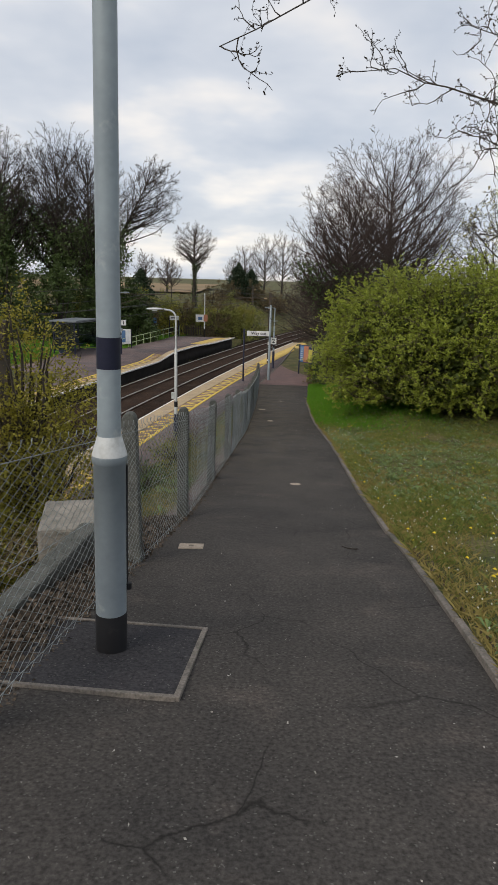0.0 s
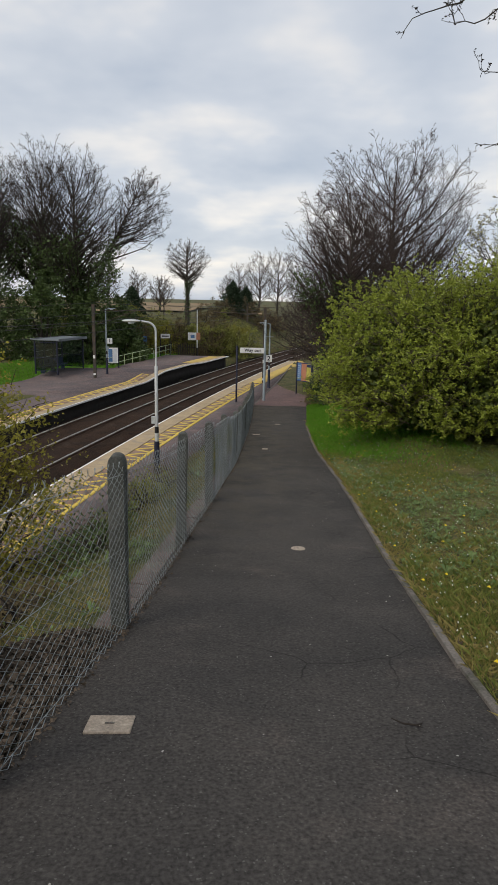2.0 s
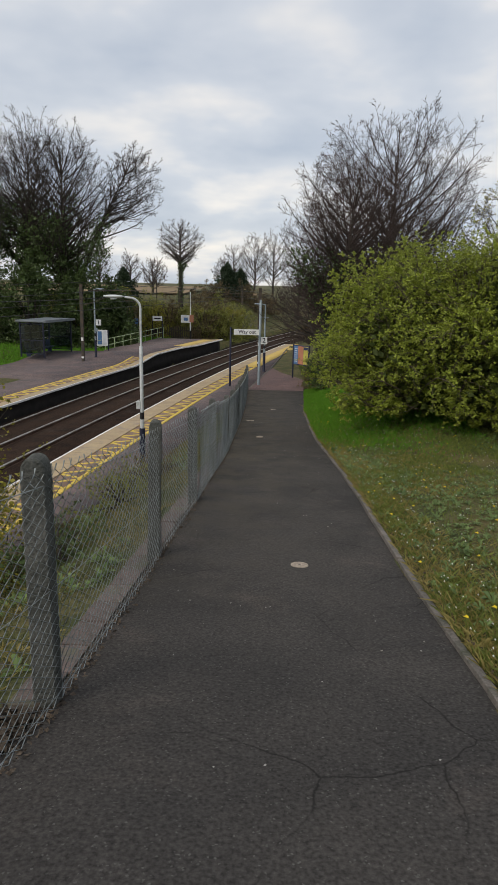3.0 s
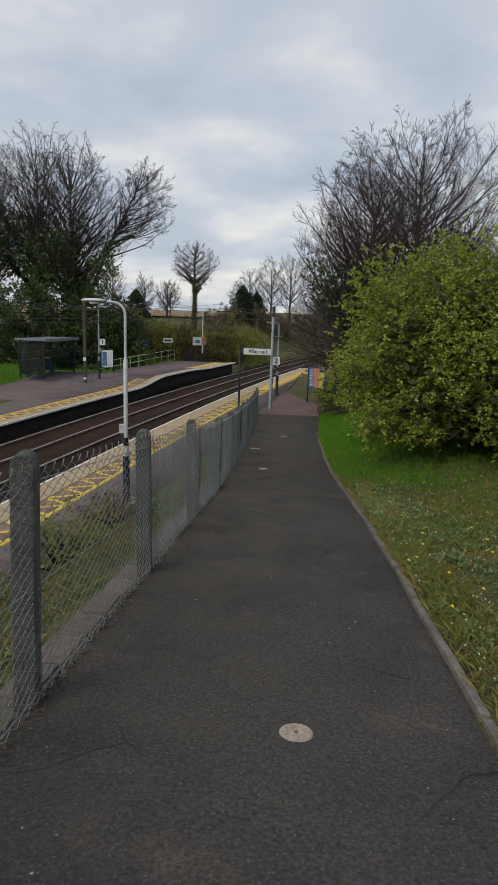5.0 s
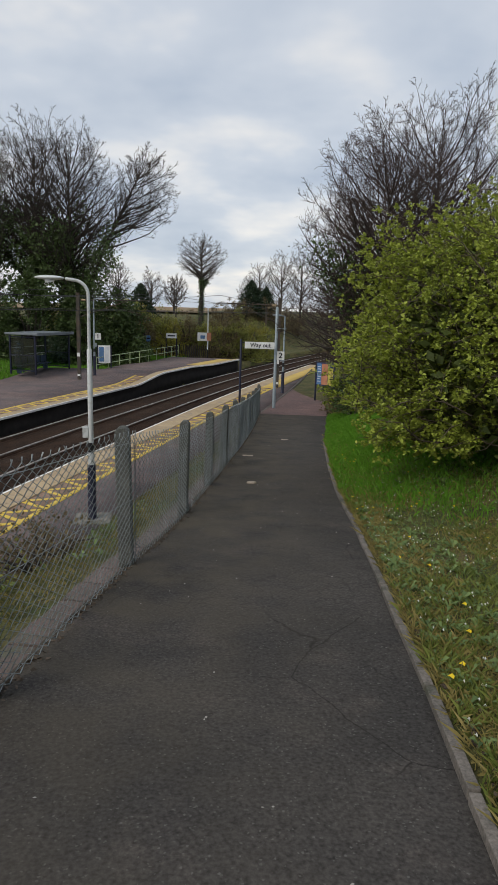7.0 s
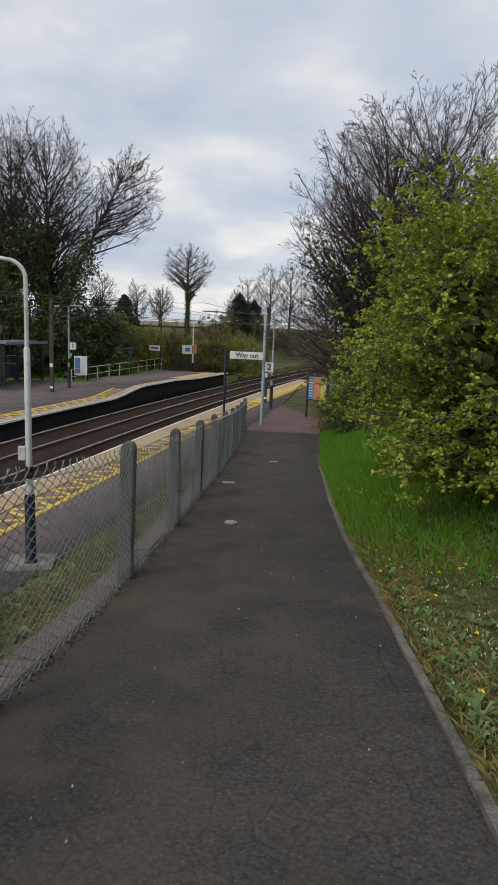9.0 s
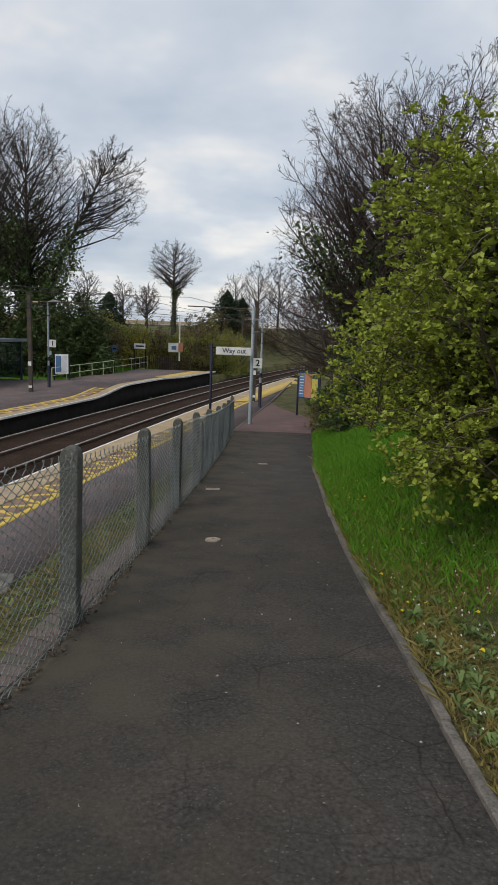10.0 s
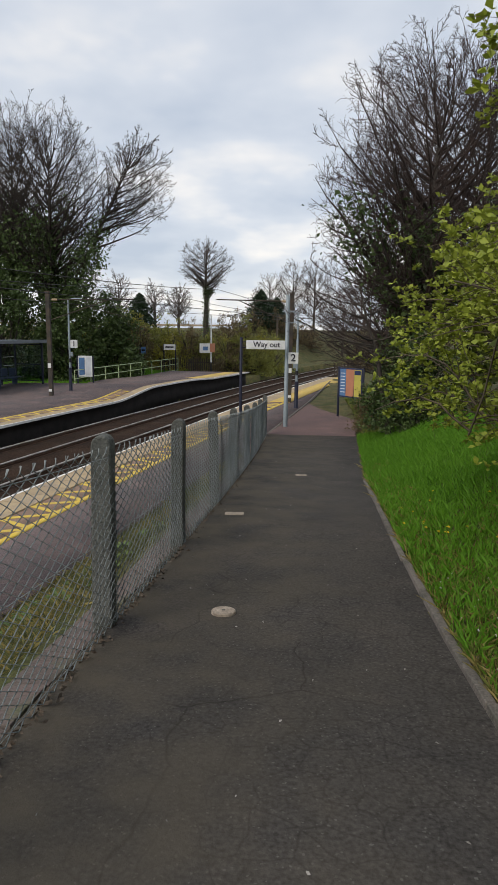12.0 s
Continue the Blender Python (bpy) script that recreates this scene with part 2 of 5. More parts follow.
NAVY = material("navy_paint", (0.012, 0.014, 0.032), 0.5, grain=0.1)
BLUE = material("blue_paint", (0.022, 0.035, 0.10), 0.5, grain=0.1)
BLACK = material("black_paint", (0.016, 0.016, 0.018), 0.55, stain=(0.045, 0.042, 0.04), stain_scale=6)
MAST = material("mast_steel", (0.05, 0.046, 0.04), 0.85, second=(0.085, 0.065, 0.05), scale=3)
WHITE = material("white_sign", (0.72, 0.73, 0.72), 0.5, stain=(0.55, 0.56, 0.53), stain_scale=5)
INK = material("sign_ink", (0.02, 0.02, 0.03), 0.6)
GREEN_RAIL = material("green_rail_paint", (0.42, 0.50, 0.29), 0.5, second=(0.36, 0.45, 0.25), scale=3)
ROOF = material("shelter_roof", (0.17, 0.19, 0.21), 0.6, second=(0.12, 0.14, 0.155), scale=1.5)
SEAT = material("seat_metal", (0.05, 0.07, 0.12), 0.4, 0.4)
BARK = material("bark", (0.065, 0.055, 0.046), 0.95, second=(0.045, 0.038, 0.033), scale=4, grain=0.4, bump=0.8, bump_scale=25)
TWIG = material("twig_bark", (0.055, 0.044, 0.037), 0.95, second=(0.040, 0.033, 0.029), scale=1.5)
TWIG_RED = material("reddish_twigs", (0.066, 0.046, 0.040), 0.95, second=(0.048, 0.036, 0.032), scale=1.2)
TWIG_BUSH = material("bush_twig", (0.13, 0.105, 0.075), 0.9, second=(0.075, 0.06, 0.045), scale=3)
TWIG_FAR = material("far_twigs", (0.105, 0.088, 0.08), 0.95, second=(0.08, 0.068, 0.062), scale=0.6)
IVY = leaf_material("ivy_leaf", (0.028, 0.052, 0.016), (0.10, 0.145, 0.045), 0.4, 0.15)
LEAF = leaf_material("hawthorn_leaf", (0.115, 0.16, 0.02), (0.45, 0.51, 0.08), 0.5, 0.25)
# darker leaf colour that paints in the shade inside a bush
LEAF_SHADED = leaf_material("shaded_inner_leaf", (0.045, 0.065, 0.014), (0.10, 0.13, 0.028), 0.6, 0.1)
LEAF_YELLOW = leaf_material("young_leaf", (0.13, 0.125, 0.018), (0.40, 0.36, 0.06))
LEAF_BROWN = leaf_material("brown_leaf", (0.06, 0.035, 0.015), (0.12, 0.075, 0.03))
CONIFER = leaf_material("conifer_needles", (0.016, 0.034, 0.018), (0.045, 0.07, 0.034))
HEDGE = leaf_material("hedge_leaf", (0.14, 0.155, 0.035), (0.34, 0.34, 0.09))
SCRUB = leaf_material("scrub", (0.10, 0.08, 0.042), (0.22, 0.165, 0.085))
GRASS = leaf_material("grass_blade", (0.045, 0.080, 0.013), (0.27, 0.30, 0.075), 0.6, 0.3, 3.5)
GRASS_BANK = leaf_material("bank_grass_blade", (0.075, 0.088, 0.030), (0.175, 0.18, 0.080), 0.7)
GRASS_BRIGHT = leaf_material("lush_grass_blade", (0.066, 0.185, 0.012), (0.165, 0.36, 0.034), 0.55)
GRASS_DRY = leaf_material("dry_grass_blade", (0.19, 0.16, 0.045), (0.36, 0.29, 0.11), 0.7)
WEED = leaf_material("weed_leaf", (0.045, 0.09, 0.028), (0.24, 0.32, 0.11), 0.5, 0.25, 5.0)
PETAL_YELLOW = material("yellow_petal", (0.72, 0.52, 0.02), 0.7)
PETAL_WHITE = material("white_petal", (0.62, 0.63, 0.55), 0.7)
GROUND = material("grass_ground", (0.050, 0.062, 0.018), 0.95, second=(0.115, 0.095, 0.036), scale=1.4, grain=0.6, fine=24, bump=1.0, bump_scale=26, stain=(0.060, 0.044, 0.028), stain_scale=2.2, stain_cut=0.55)
FIELD = material("stubble_field", (0.24, 0.165, 0.09), 0.95, second=(0.19, 0.14, 0.075), scale=0.05)
LITTER = material("leaf_litter", (0.115, 0.088, 0.066), 0.95, second=(0.065, 0.052, 0.04), scale=6, grain=0.5, vary=0.2)
PEBBLE = material("pebble", (0.38, 0.36, 0.33), 0.8, vary=0.2)
TWIG_DARK = material("fallen_twig", (0.028, 0.022, 0.018), 0.9)
POSTER_BLUE = material("poster_blue", (0.09, 0.19, 0.36), 0.5)
POSTER_ORANGE = material("poster_orange", (0.46, 0.20, 0.12), 0.5)
POSTER_YELLOW = material("poster_yellow", (0.50, 0.44, 0.10), 0.5)
POSTER_WHITE = material("poster_white", (0.6, 0.63, 0.66), 0.5)
RED = material("red_band", (0.42, 0.05, 0.03), 0.6)
GLASS = bpy.data.materials.new("shelter_glass")
GLASS.use_nodes = True
_g = GLASS.node_tree
_tr, _gl, _mx = _g.nodes.new("ShaderNodeBsdfTransparent"), _g.nodes.new("ShaderNodeBsdfGlossy"), _g.nodes.new("ShaderNodeMixShader")
_tr.inputs[0].default_value = (0.60, 0.66, 0.70, 1)
_gl.inputs["Roughness"].default_value = 0.05
_mx.inputs[0].default_value = 0.12
_g.links.new(_tr.outputs[0], _mx.inputs[1])
_g.links.new(_gl.outputs[0], _mx.inputs[2])
_g.links.new(_mx.outputs[0], _g.nodes["Material Output"].inputs["Surface"])


# ---- plan ----
ZP = -4.35          # platform level
ZR = ZP - 0.62     # rail level
PATH_Y = (-8, 0, 6.13, 7.5, 9.8, 12.7, 15.26, 17.5, 21, 24.25, 28, 32, 36, 40, 4000)
PATH_Z = (1.1, -0.15, -1.12, -1.36, -1.74, -2.02, -2.30, -2.63, -3.0, -3.28, -3.66, -4.02, -4.30, -4.35, -4.35)


def path_z(y):
    """Height of the sloping path, gently smoothed."""
    return (np.interp(np.asarray(y) - 0.5, PATH_Y, PATH_Z) + np.interp(y, PATH_Y, PATH_Z) + np.interp(np.asarray(y) + 0.5, PATH_Y, PATH_Z)) / 3


def edge_x(y):
    """The near platform's edge, on a slow curve; it straightens far off."""
    y = np.asarray(y, float)
    c = np.clip(y, -40, 90)
    return -8.64 + 0.111 * c + 0.00132 * c * c + (y - c) * (0.111 + 0.00264 * c)


def fence_x(y):
    return np.interp(y, (-6, 3, 5.45, 7.6, 10.55, 12.95, 15.5, 18.2, 20.6, 22.8, 25.25, 30.3, 37), (-1.5, -1.22, -0.97, -0.77, -0.61, -0.41, -0.25, -0.12, -0.03, 0.07, 0.165, 0.29, 0.43))


def kerb_x(y):
    return np.interp(y, (-6, 0, 3.2, 5.45, 6.8, 9.8, 12.8, 14.7, 17.5, 20.3, 23, 25.5, 27.3, 28.1, 32, 37.4, 45), (0.9, 1.26, 1.43, 1.555, 1.59, 1.765, 1.87, 1.93, 2.05, 2.08, 2.18, 2.32, 2.42, 2.46, 2.82, 3.3, 3.6))


def back_x(y):
    """The back of the near platform's paving."""
    y = np.asarray(y, float)
    return np.where(y < 30, edge_x(y) + 2.0 + 1.1 * np.clip((y - 14) / 8, 0, 1), np.interp(y, (30, 34, 37, 46.5, 60.7, 66), (float(edge_x(30.0)) + 3.1, -0.2, 0.42, 2.0, 4.0, 4.8)))


def sm(a, b, v):
    k = np.clip((np.asarray(v, float) - a) / (b - a), 0, 1)
    return k * k * (3 - 2 * k)


def ground_z(x, y):
    """The lie of the land."""
    x, y = np.asarray(x, float), np.asarray(y, float)
    g = path_z(y)
    e, f, k = edge_x(y), fence_x(y), kerb_x(y)
    bank = 0.03 + 0.04 * sm(0, 1, x - k) + sm(0.1, 3.0, x - k) * (0.95 * sm(15, 25, y) * (1 - 0.6 * sm(33, 40, y))) + 0.8 * sm(4, 14, x - k)
    right = np.where(y < 37, g + bank, g + bank * sm(0.8, 4, x - k - 0.02 * (y - 37)))
    foot = back_x(y) + 0.05
    left = ZP - 0.06 + (g - ZP) * sm(0, 1, (x - foot) / np.maximum(f - 0.25 - foot, 0.3))
    left = np.where(x > f - 0.25, g - 0.03, left)
    z = np.where(x > k + 0.04, right, np.where(x > f - 0.25, g - 0.05, left))
    z = np.where(x < back_x(y) - 0.1, ZP - 0.4, z)
    z = np.where((x < e + 0.45) & (x > e - 6.65), ZR - 0.34, z)
    far_side = ZP - 0.33 + 0.12 * sm(9.2, 9.8, e - x) + 1.2 * sm(13, 30, e - x)
    z = np.where(x <= e - 6.65, far_side, z)
    # fields beyond the line
    rise = sm(72, 100, y)
    z = np.where(x < e - 9, z + (-0.9 - z) * rise * sm(9, 16, e - x), z)
    z = np.where(x > e + 3, z + (-1.5 - z) * sm(62, 95, y) * sm(3, 12, x - e), z)
    far = sm(250, 900, y)
    z = z + (-1.0 - z) * far
    return z + 0.02 * np.sin(x * 2.1 + y * 1.3) * (np.abs(x - 0.6) > 3) * sm(-60, 0, -np.abs(x))


# ---- mesh helpers ----
def mesh_of(name, verts, faces, mat, smooth=False):
    me = bpy.data.meshes.new(name)
    v = np.asarray(verts, np.float32).reshape(-1, 3)
    f = np.asarray(faces, np.int32)
    n, k = f.shape
    me.vertices.add(len(v))
    me.vertices.foreach_set("co", v.ravel())
    me.loops.add(n * k)
    me.loops.foreach_set("vertex_index", f.ravel())
    me.polygons.add(n)
    me.polygons.foreach_set("loop_start", np.arange(0, n * k, k, dtype=np.int32))
    me.polygons.foreach_set("loop_total", np.full(n, k, np.int32))
    if smooth:
        me.polygons.foreach_set("use_smooth", np.ones(n, bool))
    me.materials.append(mat)
    me.update(calc_edges=True)
    return me


def part(name, data, mat, parent=None, label="", at=None, smooth=False):
    """Links a bmesh or mesh as one object, under a thing or a part."""
    if isinstance(data, bmesh.types.BMesh):
        me = bpy.data.meshes.new(name)
        if smooth:
            for fc in data.faces:
                fc.smooth = len(fc.verts) < 5
        data.to_mesh(me)
        data.free()
        me.materials.append(mat)
    else:
        me = data
        if not me.materials:
            me.materials.append(mat)
    ob = new(name, me)
    if parent is not None:
        ob.parent = parent
    if at is not None:
        ob.matrix_basis = at
    if label:
        tagged(ob, label)
    return ob


def thing(name, x, y, z, label, category, turn=0.0, group="", kind=""):
    ob = new(name)
    ob.empty_display_size = 0.2
    ob.matrix_basis = pose(x, y, z, 0, 0, turn)
    return tagged(ob, label, category, group, kind)


def box_bm(sx, sy, sz, x=0, y=0, z=0, bevel=0.0, bm=None, rz=0.0):
    """A bevelled block whose base centre lies at x, y, z."""
    out = bm or bmesh.new()
    r = bmesh.ops.create_cube(out, size=1.0, matrix=pose(x, y, z + sz / 2, 0, 0, rz) @ Matrix.Diagonal((sx, sy, sz, 1)))
    if bevel:
        es = list({e for v in r["verts"] for e in v.link_edges})
        bmesh.ops.bevel(out, geom=es, offset=bevel, segments=2, affect="EDGES", profile=0.6)
    return out


def turned(profile, sides=20, bm=None, x=0.0, y=0.0):
    """A round body from (radius, height) pairs."""
    out = bm or bmesh.new()
    rings = []
    for r, z in profile:
        rings.append([out.verts.new((x + r * math.cos(2 * math.pi * i / sides), y + r * math.sin(2 * math.pi * i / sides), z)) for i in range(sides)])
    for a, c in zip(rings, rings[1:]):
        for i in range(sides):
            out.faces.new((a[i], a[(i + 1) % sides], c[(i + 1) % sides], c[i]))
    for ring, (r, z), flip in ((rings[-1], profile[-1], 1), (rings[0], profile[0], -1)):
        out.faces.new([out.verts.new(v.co) for v in ring][::flip])
    return out


def tube_arrays(lines, sides):
    """Tapered tubes along polylines: lines of (points, radii)."""
    vs, fs, base = [], [], 0
    ang = np.arange(sides) * 2 * np.pi / sides
    ca, sa = np.cos(ang)[None, :, None], np.sin(ang)[None, :, None]
    quad = []
    for p, r in lines:
        p = np.asarray(p, float)
        r = np.asarray(r, float)
        d = np.gradient(p, axis=0)
        d /= np.linalg.norm(d, axis=1)[:, None] + 1e-9
        ref = np.where(np.abs(d[:, 2:3]) > 0.9, np.array([[1.0, 0, 0]]), np.array([[0, 0, 1.0]]))
        a = np.cross(d, ref)
        a /= np.linalg.norm(a, axis=1)[:, None] + 1e-9
        b = np.cross(d, a)
        ring = p[:, None, :] + r[:, None, None] * (ca * a[:, None, :] + sa * b[:, None, :])
        vs.append(ring.reshape(-1, 3))
        n = len(p)
        i = np.arange(sides)
        lo = base + (np.arange(n - 1)[:, None] * sides + i[None, :])
        hi = base + (np.arange(n - 1)[:, None] * sides + ((i + 1) % sides)[None, :])
        fs.append(np.stack([lo, hi, hi + sides, lo + sides], -1).reshape(-1, 4))
        base += n * sides
    return np.concatenate(vs), np.concatenate(fs)


def tubes(name, lines, sides, mat, parent=None, label="", smooth=True):
    v, f = tube_arrays(lines, sides)
    return part(name, mesh_of(name, v, f, mat, smooth), mat, parent, label)


def leaf_arrays(rng, points, size, spread=0.0, flat=0.3, normals=None, aspect=0.58, upright=0.0):
    """Small folded leaves (four corners) at the points, each with its own turn and size."""
    n = len(points)
    c = points + rng.normal(0, 1, (n, 3)) * spread
    a = rng.normal(0, 1, (n, 3))
    a[:, 2] = a[:, 2] * (1 - flat) + upright
    a /= np.linalg.norm(a, axis=1)[:, None]
    b = rng.normal(0, 1, (n, 3))
    b -= (a * b).sum(1)[:, None] * a
    b /= np.linalg.norm(b, axis=1)[:, None] + 1e-9
    nn = np.cross(a, b)
    s = (size * rng.uniform(0.55, 1.35, n))[:, None]
    v = np.stack([c - a * s * 0.5, c + b * s * 0.5 * aspect + nn * s * 0.12, c + a * s * 0.5, c - b * s * 0.5 * aspect + nn * s * 0.12], 1)
    f = np.arange(n * 4).reshape(n, 4)
    return v.reshape(-1, 3), f


def leaves(name, rng, points, size, mat, parent, label="", kind="", **more):
    v, f = leaf_arrays(rng, np.asarray(points), size, **more)
    ob = part(name, mesh_of(name, v, f, mat), mat, parent, label)
    return tagged(ob, kind=kind) if kind else ob


def sheet(name, xs, ys, zf, mat, parent=None):
    """A grid of ground between arrays of x and y; zf gives heights, xs may be a function of y."""
    yy = np.asarray(ys, float)
    X = np.stack([np.asarray(xs(v) if callable(xs) else xs, float) for v in yy])
    Y = np.repeat(yy[:, None], X.shape[1], 1)
    Z = zf(X, Y)
    n, m = X.shape
    i = np.arange(n * m).reshape(n, m)
    f = np.stack([i[:-1, :-1], i[:-1, 1:], i[1:, 1:], i[1:, :-1]], -1).reshape(-1, 4)
    return part(name, mesh_of(name, np.stack([X, Y, Z], -1), f, mat, True), mat, parent)


# ---- large structure ----
gx = np.concatenate([-np.geomspace(2500, 42, 26), np.arange(-40, -14, 1.0), np.arange(-14, 9, 0.16), np.arange(9, 40, 1.0), np.geomspace(42, 2500, 26)])
gy = np.concatenate([-np.geomspace(800, 9, 14), np.arange(-8, 48, 0.3), np.arange(48, 110, 1.0), np.geomspace(112, 4200, 40)])
ground = sheet("ground", gx, gy, ground_z, GROUND)
tagged(ground, "rough grass and bare earth sloping down to the railway", "ground", kind="structure")

path = sheet("path", lambda y: np.linspace(float(fence_x(y)) - 0.04, float(kerb_x(y)) + 0.02, 14), np.arange(-6, 37.25, 0.25),
             lambda x, y: path_z(y) + 0.012 * np.sin(x * 3.1 + y * 0.9) * np.sin(y * 1.7), ASPHALT)
tagged(path, "worn dark asphalt footpath sloping down to the platform", "path", kind="structure")
apron = sheet("pavement", lambda y: np.linspace(float(np.interp(y, (37, 46.5), (0.47, 2.05))), float(np.interp(y, (37, 37.5, 40.6, 44.4, 46.5), (3.28, 3.3, 3.84, 2.5, 2.1))), 8),
              np.arange(37.0, 46.6, 0.25), lambda x, y: np.maximum(path_z(y), ZP) + 0.006, PINK)
tagged(apron, "dull red asphalt apron joining path and platform", "pavement", kind="structure")


def solid_strip(name, y0, y1, step, inner, outer, z_top, depth, mat, parent=None):
    """A thick strip along the line between two x functions, with sides and ends."""
    ys = np.arange(y0, y1 + step / 2, step)
    a, b = np.asarray(inner(ys), float), np.asarray(outer(ys), float)
    zt = np.zeros(len(ys)) + (z_top(ys) if callable(z_top) else z_top)
    v = np.stack([np.stack([a, ys, zt], -1), np.stack([b, ys, zt], -1), np.stack([b, ys, zt - depth], -1), np.stack([a, ys, zt - depth], -1)], 1)
    n = len(ys)
    f = []
    for i in range(n - 1):
        for j in range(4):
            k = (j + 1) % 4
            f.append((i * 4 + j, i * 4 + k, i * 4 + 4 + k, i * 4 + 4 + j))
    f += [(3, 2, 1, 0), tuple((n - 1) * 4 + j for j in range(4))]
    return part(name, mesh_of(name, v, f, mat), mat, parent)


near = solid_strip("platform_near", -30, 64.5, 0.5, lambda y: edge_x(y) + 0.34, back_x, ZP - 0.03, 1.2, PLATFORM_ASPHALT)
tagged(near, "dark asphalt railway platform with a pale edge", "platform", kind="structure")


def opp_top(y):
    """The far platform: a ramp leads up to a raised stretch."""
    return ZP - 0.10 + 0.39 * sm(46.4, 51.0, y) - 0.14 * sm(55, 60, y)


def opp_back(y):
    """The back of the far platform, which widens towards the railing."""
    y = np.asarray(y, float)
    broad = edge_x(y) - 9.7 - 4.6 * sm(40, 42, y) * (1 - sm(51.4, 51.9, y))
    return np.minimum(broad, np.where(y > 52, -10.25 + 2.75 * (y - 51.2) / 17, 1e3))


opp = solid_strip("platform_far", -30, 66, 0.5, lambda y: edge_x(y) - 6.54, opp_back, opp_top, 1.2, PLATFORM_ASPHALT)
tagged(opp, "dark asphalt railway platform that ramps up to a raised end", "platform", kind="structure")
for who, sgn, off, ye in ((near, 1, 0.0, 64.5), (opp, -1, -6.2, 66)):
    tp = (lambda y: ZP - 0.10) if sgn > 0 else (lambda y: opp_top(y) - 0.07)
    # face set back under the coping; its shade is part of the WALL colour
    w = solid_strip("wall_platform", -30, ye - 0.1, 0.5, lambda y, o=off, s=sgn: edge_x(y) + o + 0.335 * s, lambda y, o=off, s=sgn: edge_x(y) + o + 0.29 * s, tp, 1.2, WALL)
    tagged(w, "dirty platform face above the track, coloured darker for the overhang's shade", "wall", kind="structure")

ballast = solid_strip("trackbed", -40, 240, 1.0, lambda y: edge_x(y) - 6.1 - 1.5 * sm(64, 75, y), lambda y: edge_x(y) - 0.02 + 1.2 * sm(64, 75, y), ZR - 0.145, 0.3, BALLAST)
tagged(ballast, "rusty brown stone ballast between the platforms", "trackbed", kind="structure")

# rails and sleepers
for label, off in (("far", -5.47), ("far", -3.92), ("near", -2.33), ("near", -0.78)):
    rail = thing("rail", 0, 0, 0, "worn steel running rail on rusty chairs", "rail", group="railway rails", kind="structure")
    solid_strip("rail_head", -40, 240, 1.5, lambda y, o=off: edge_x(y) + o - 0.035, lambda y, o=off: edge_x(y) + o + 0.035, ZR, 0.035, RAIL_TOP, rail)
    solid_strip("rail_web", -40, 240, 1.5, lambda y, o=off: edge_x(y) + o - 0.02, lambda y, o=off: edge_x(y) + o + 0.02, ZR - 0.035, 0.10, RAIL_RUST, rail)
    solid_strip("rail_foot", -40, 240, 1.5, lambda y, o=off: edge_x(y) + o - 0.07, lambda y, o=off: edge_x(y) + o + 0.07, ZR - 0.135, 0.03, RAIL_RUST, rail)
sl = bmesh.new()
for off in (-4.70, -1.55):
    for y in np.arange(14, 120, 0.65):
        box_bm(2.5, 0.24, 0.12, float(edge_x(y)) + off, y, ZR - 0.275, bm=sl, rz=-math.degrees(math.atan(0.111 + 0.00264 * y)))
sleepers = part("sleepers", sl, SLEEPER)
tagged(sleepers, "dark timber and concrete railway sleepers in ballast", "sleepers", kind="stuff")


# ---- trees ----
def limb(rng, start, way, length, r0, r1, n, wander, lift):
    """A bending limb."""
    p = [np.array(start, float)]
    d = np.array(way, float)
    d /= np.linalg.norm(d)
    for i in range(n):
        d = d + rng.normal(0, wander, 3) + np.array([0, 0, lift])
        d /= np.linalg.norm(d)
        p.append(p[-1] + d * length / n)
    return np.array(p), np.linspace(r0, r1, n + 1)


def scatter_on(rng, lines, n, off):
    """Points scattered about along limbs."""
    a = np.concatenate([q[0][:-1] for q in lines])
    b = np.concatenate([q[0][1:] for q in lines])
    k = rng.integers(0, len(a), n)
    u = rng.uniform(0, 1, (n, 1))
    out = a[k] + (b[k] - a[k]) * u
    return out + rng.normal(0, 1, (n, 3)) * off


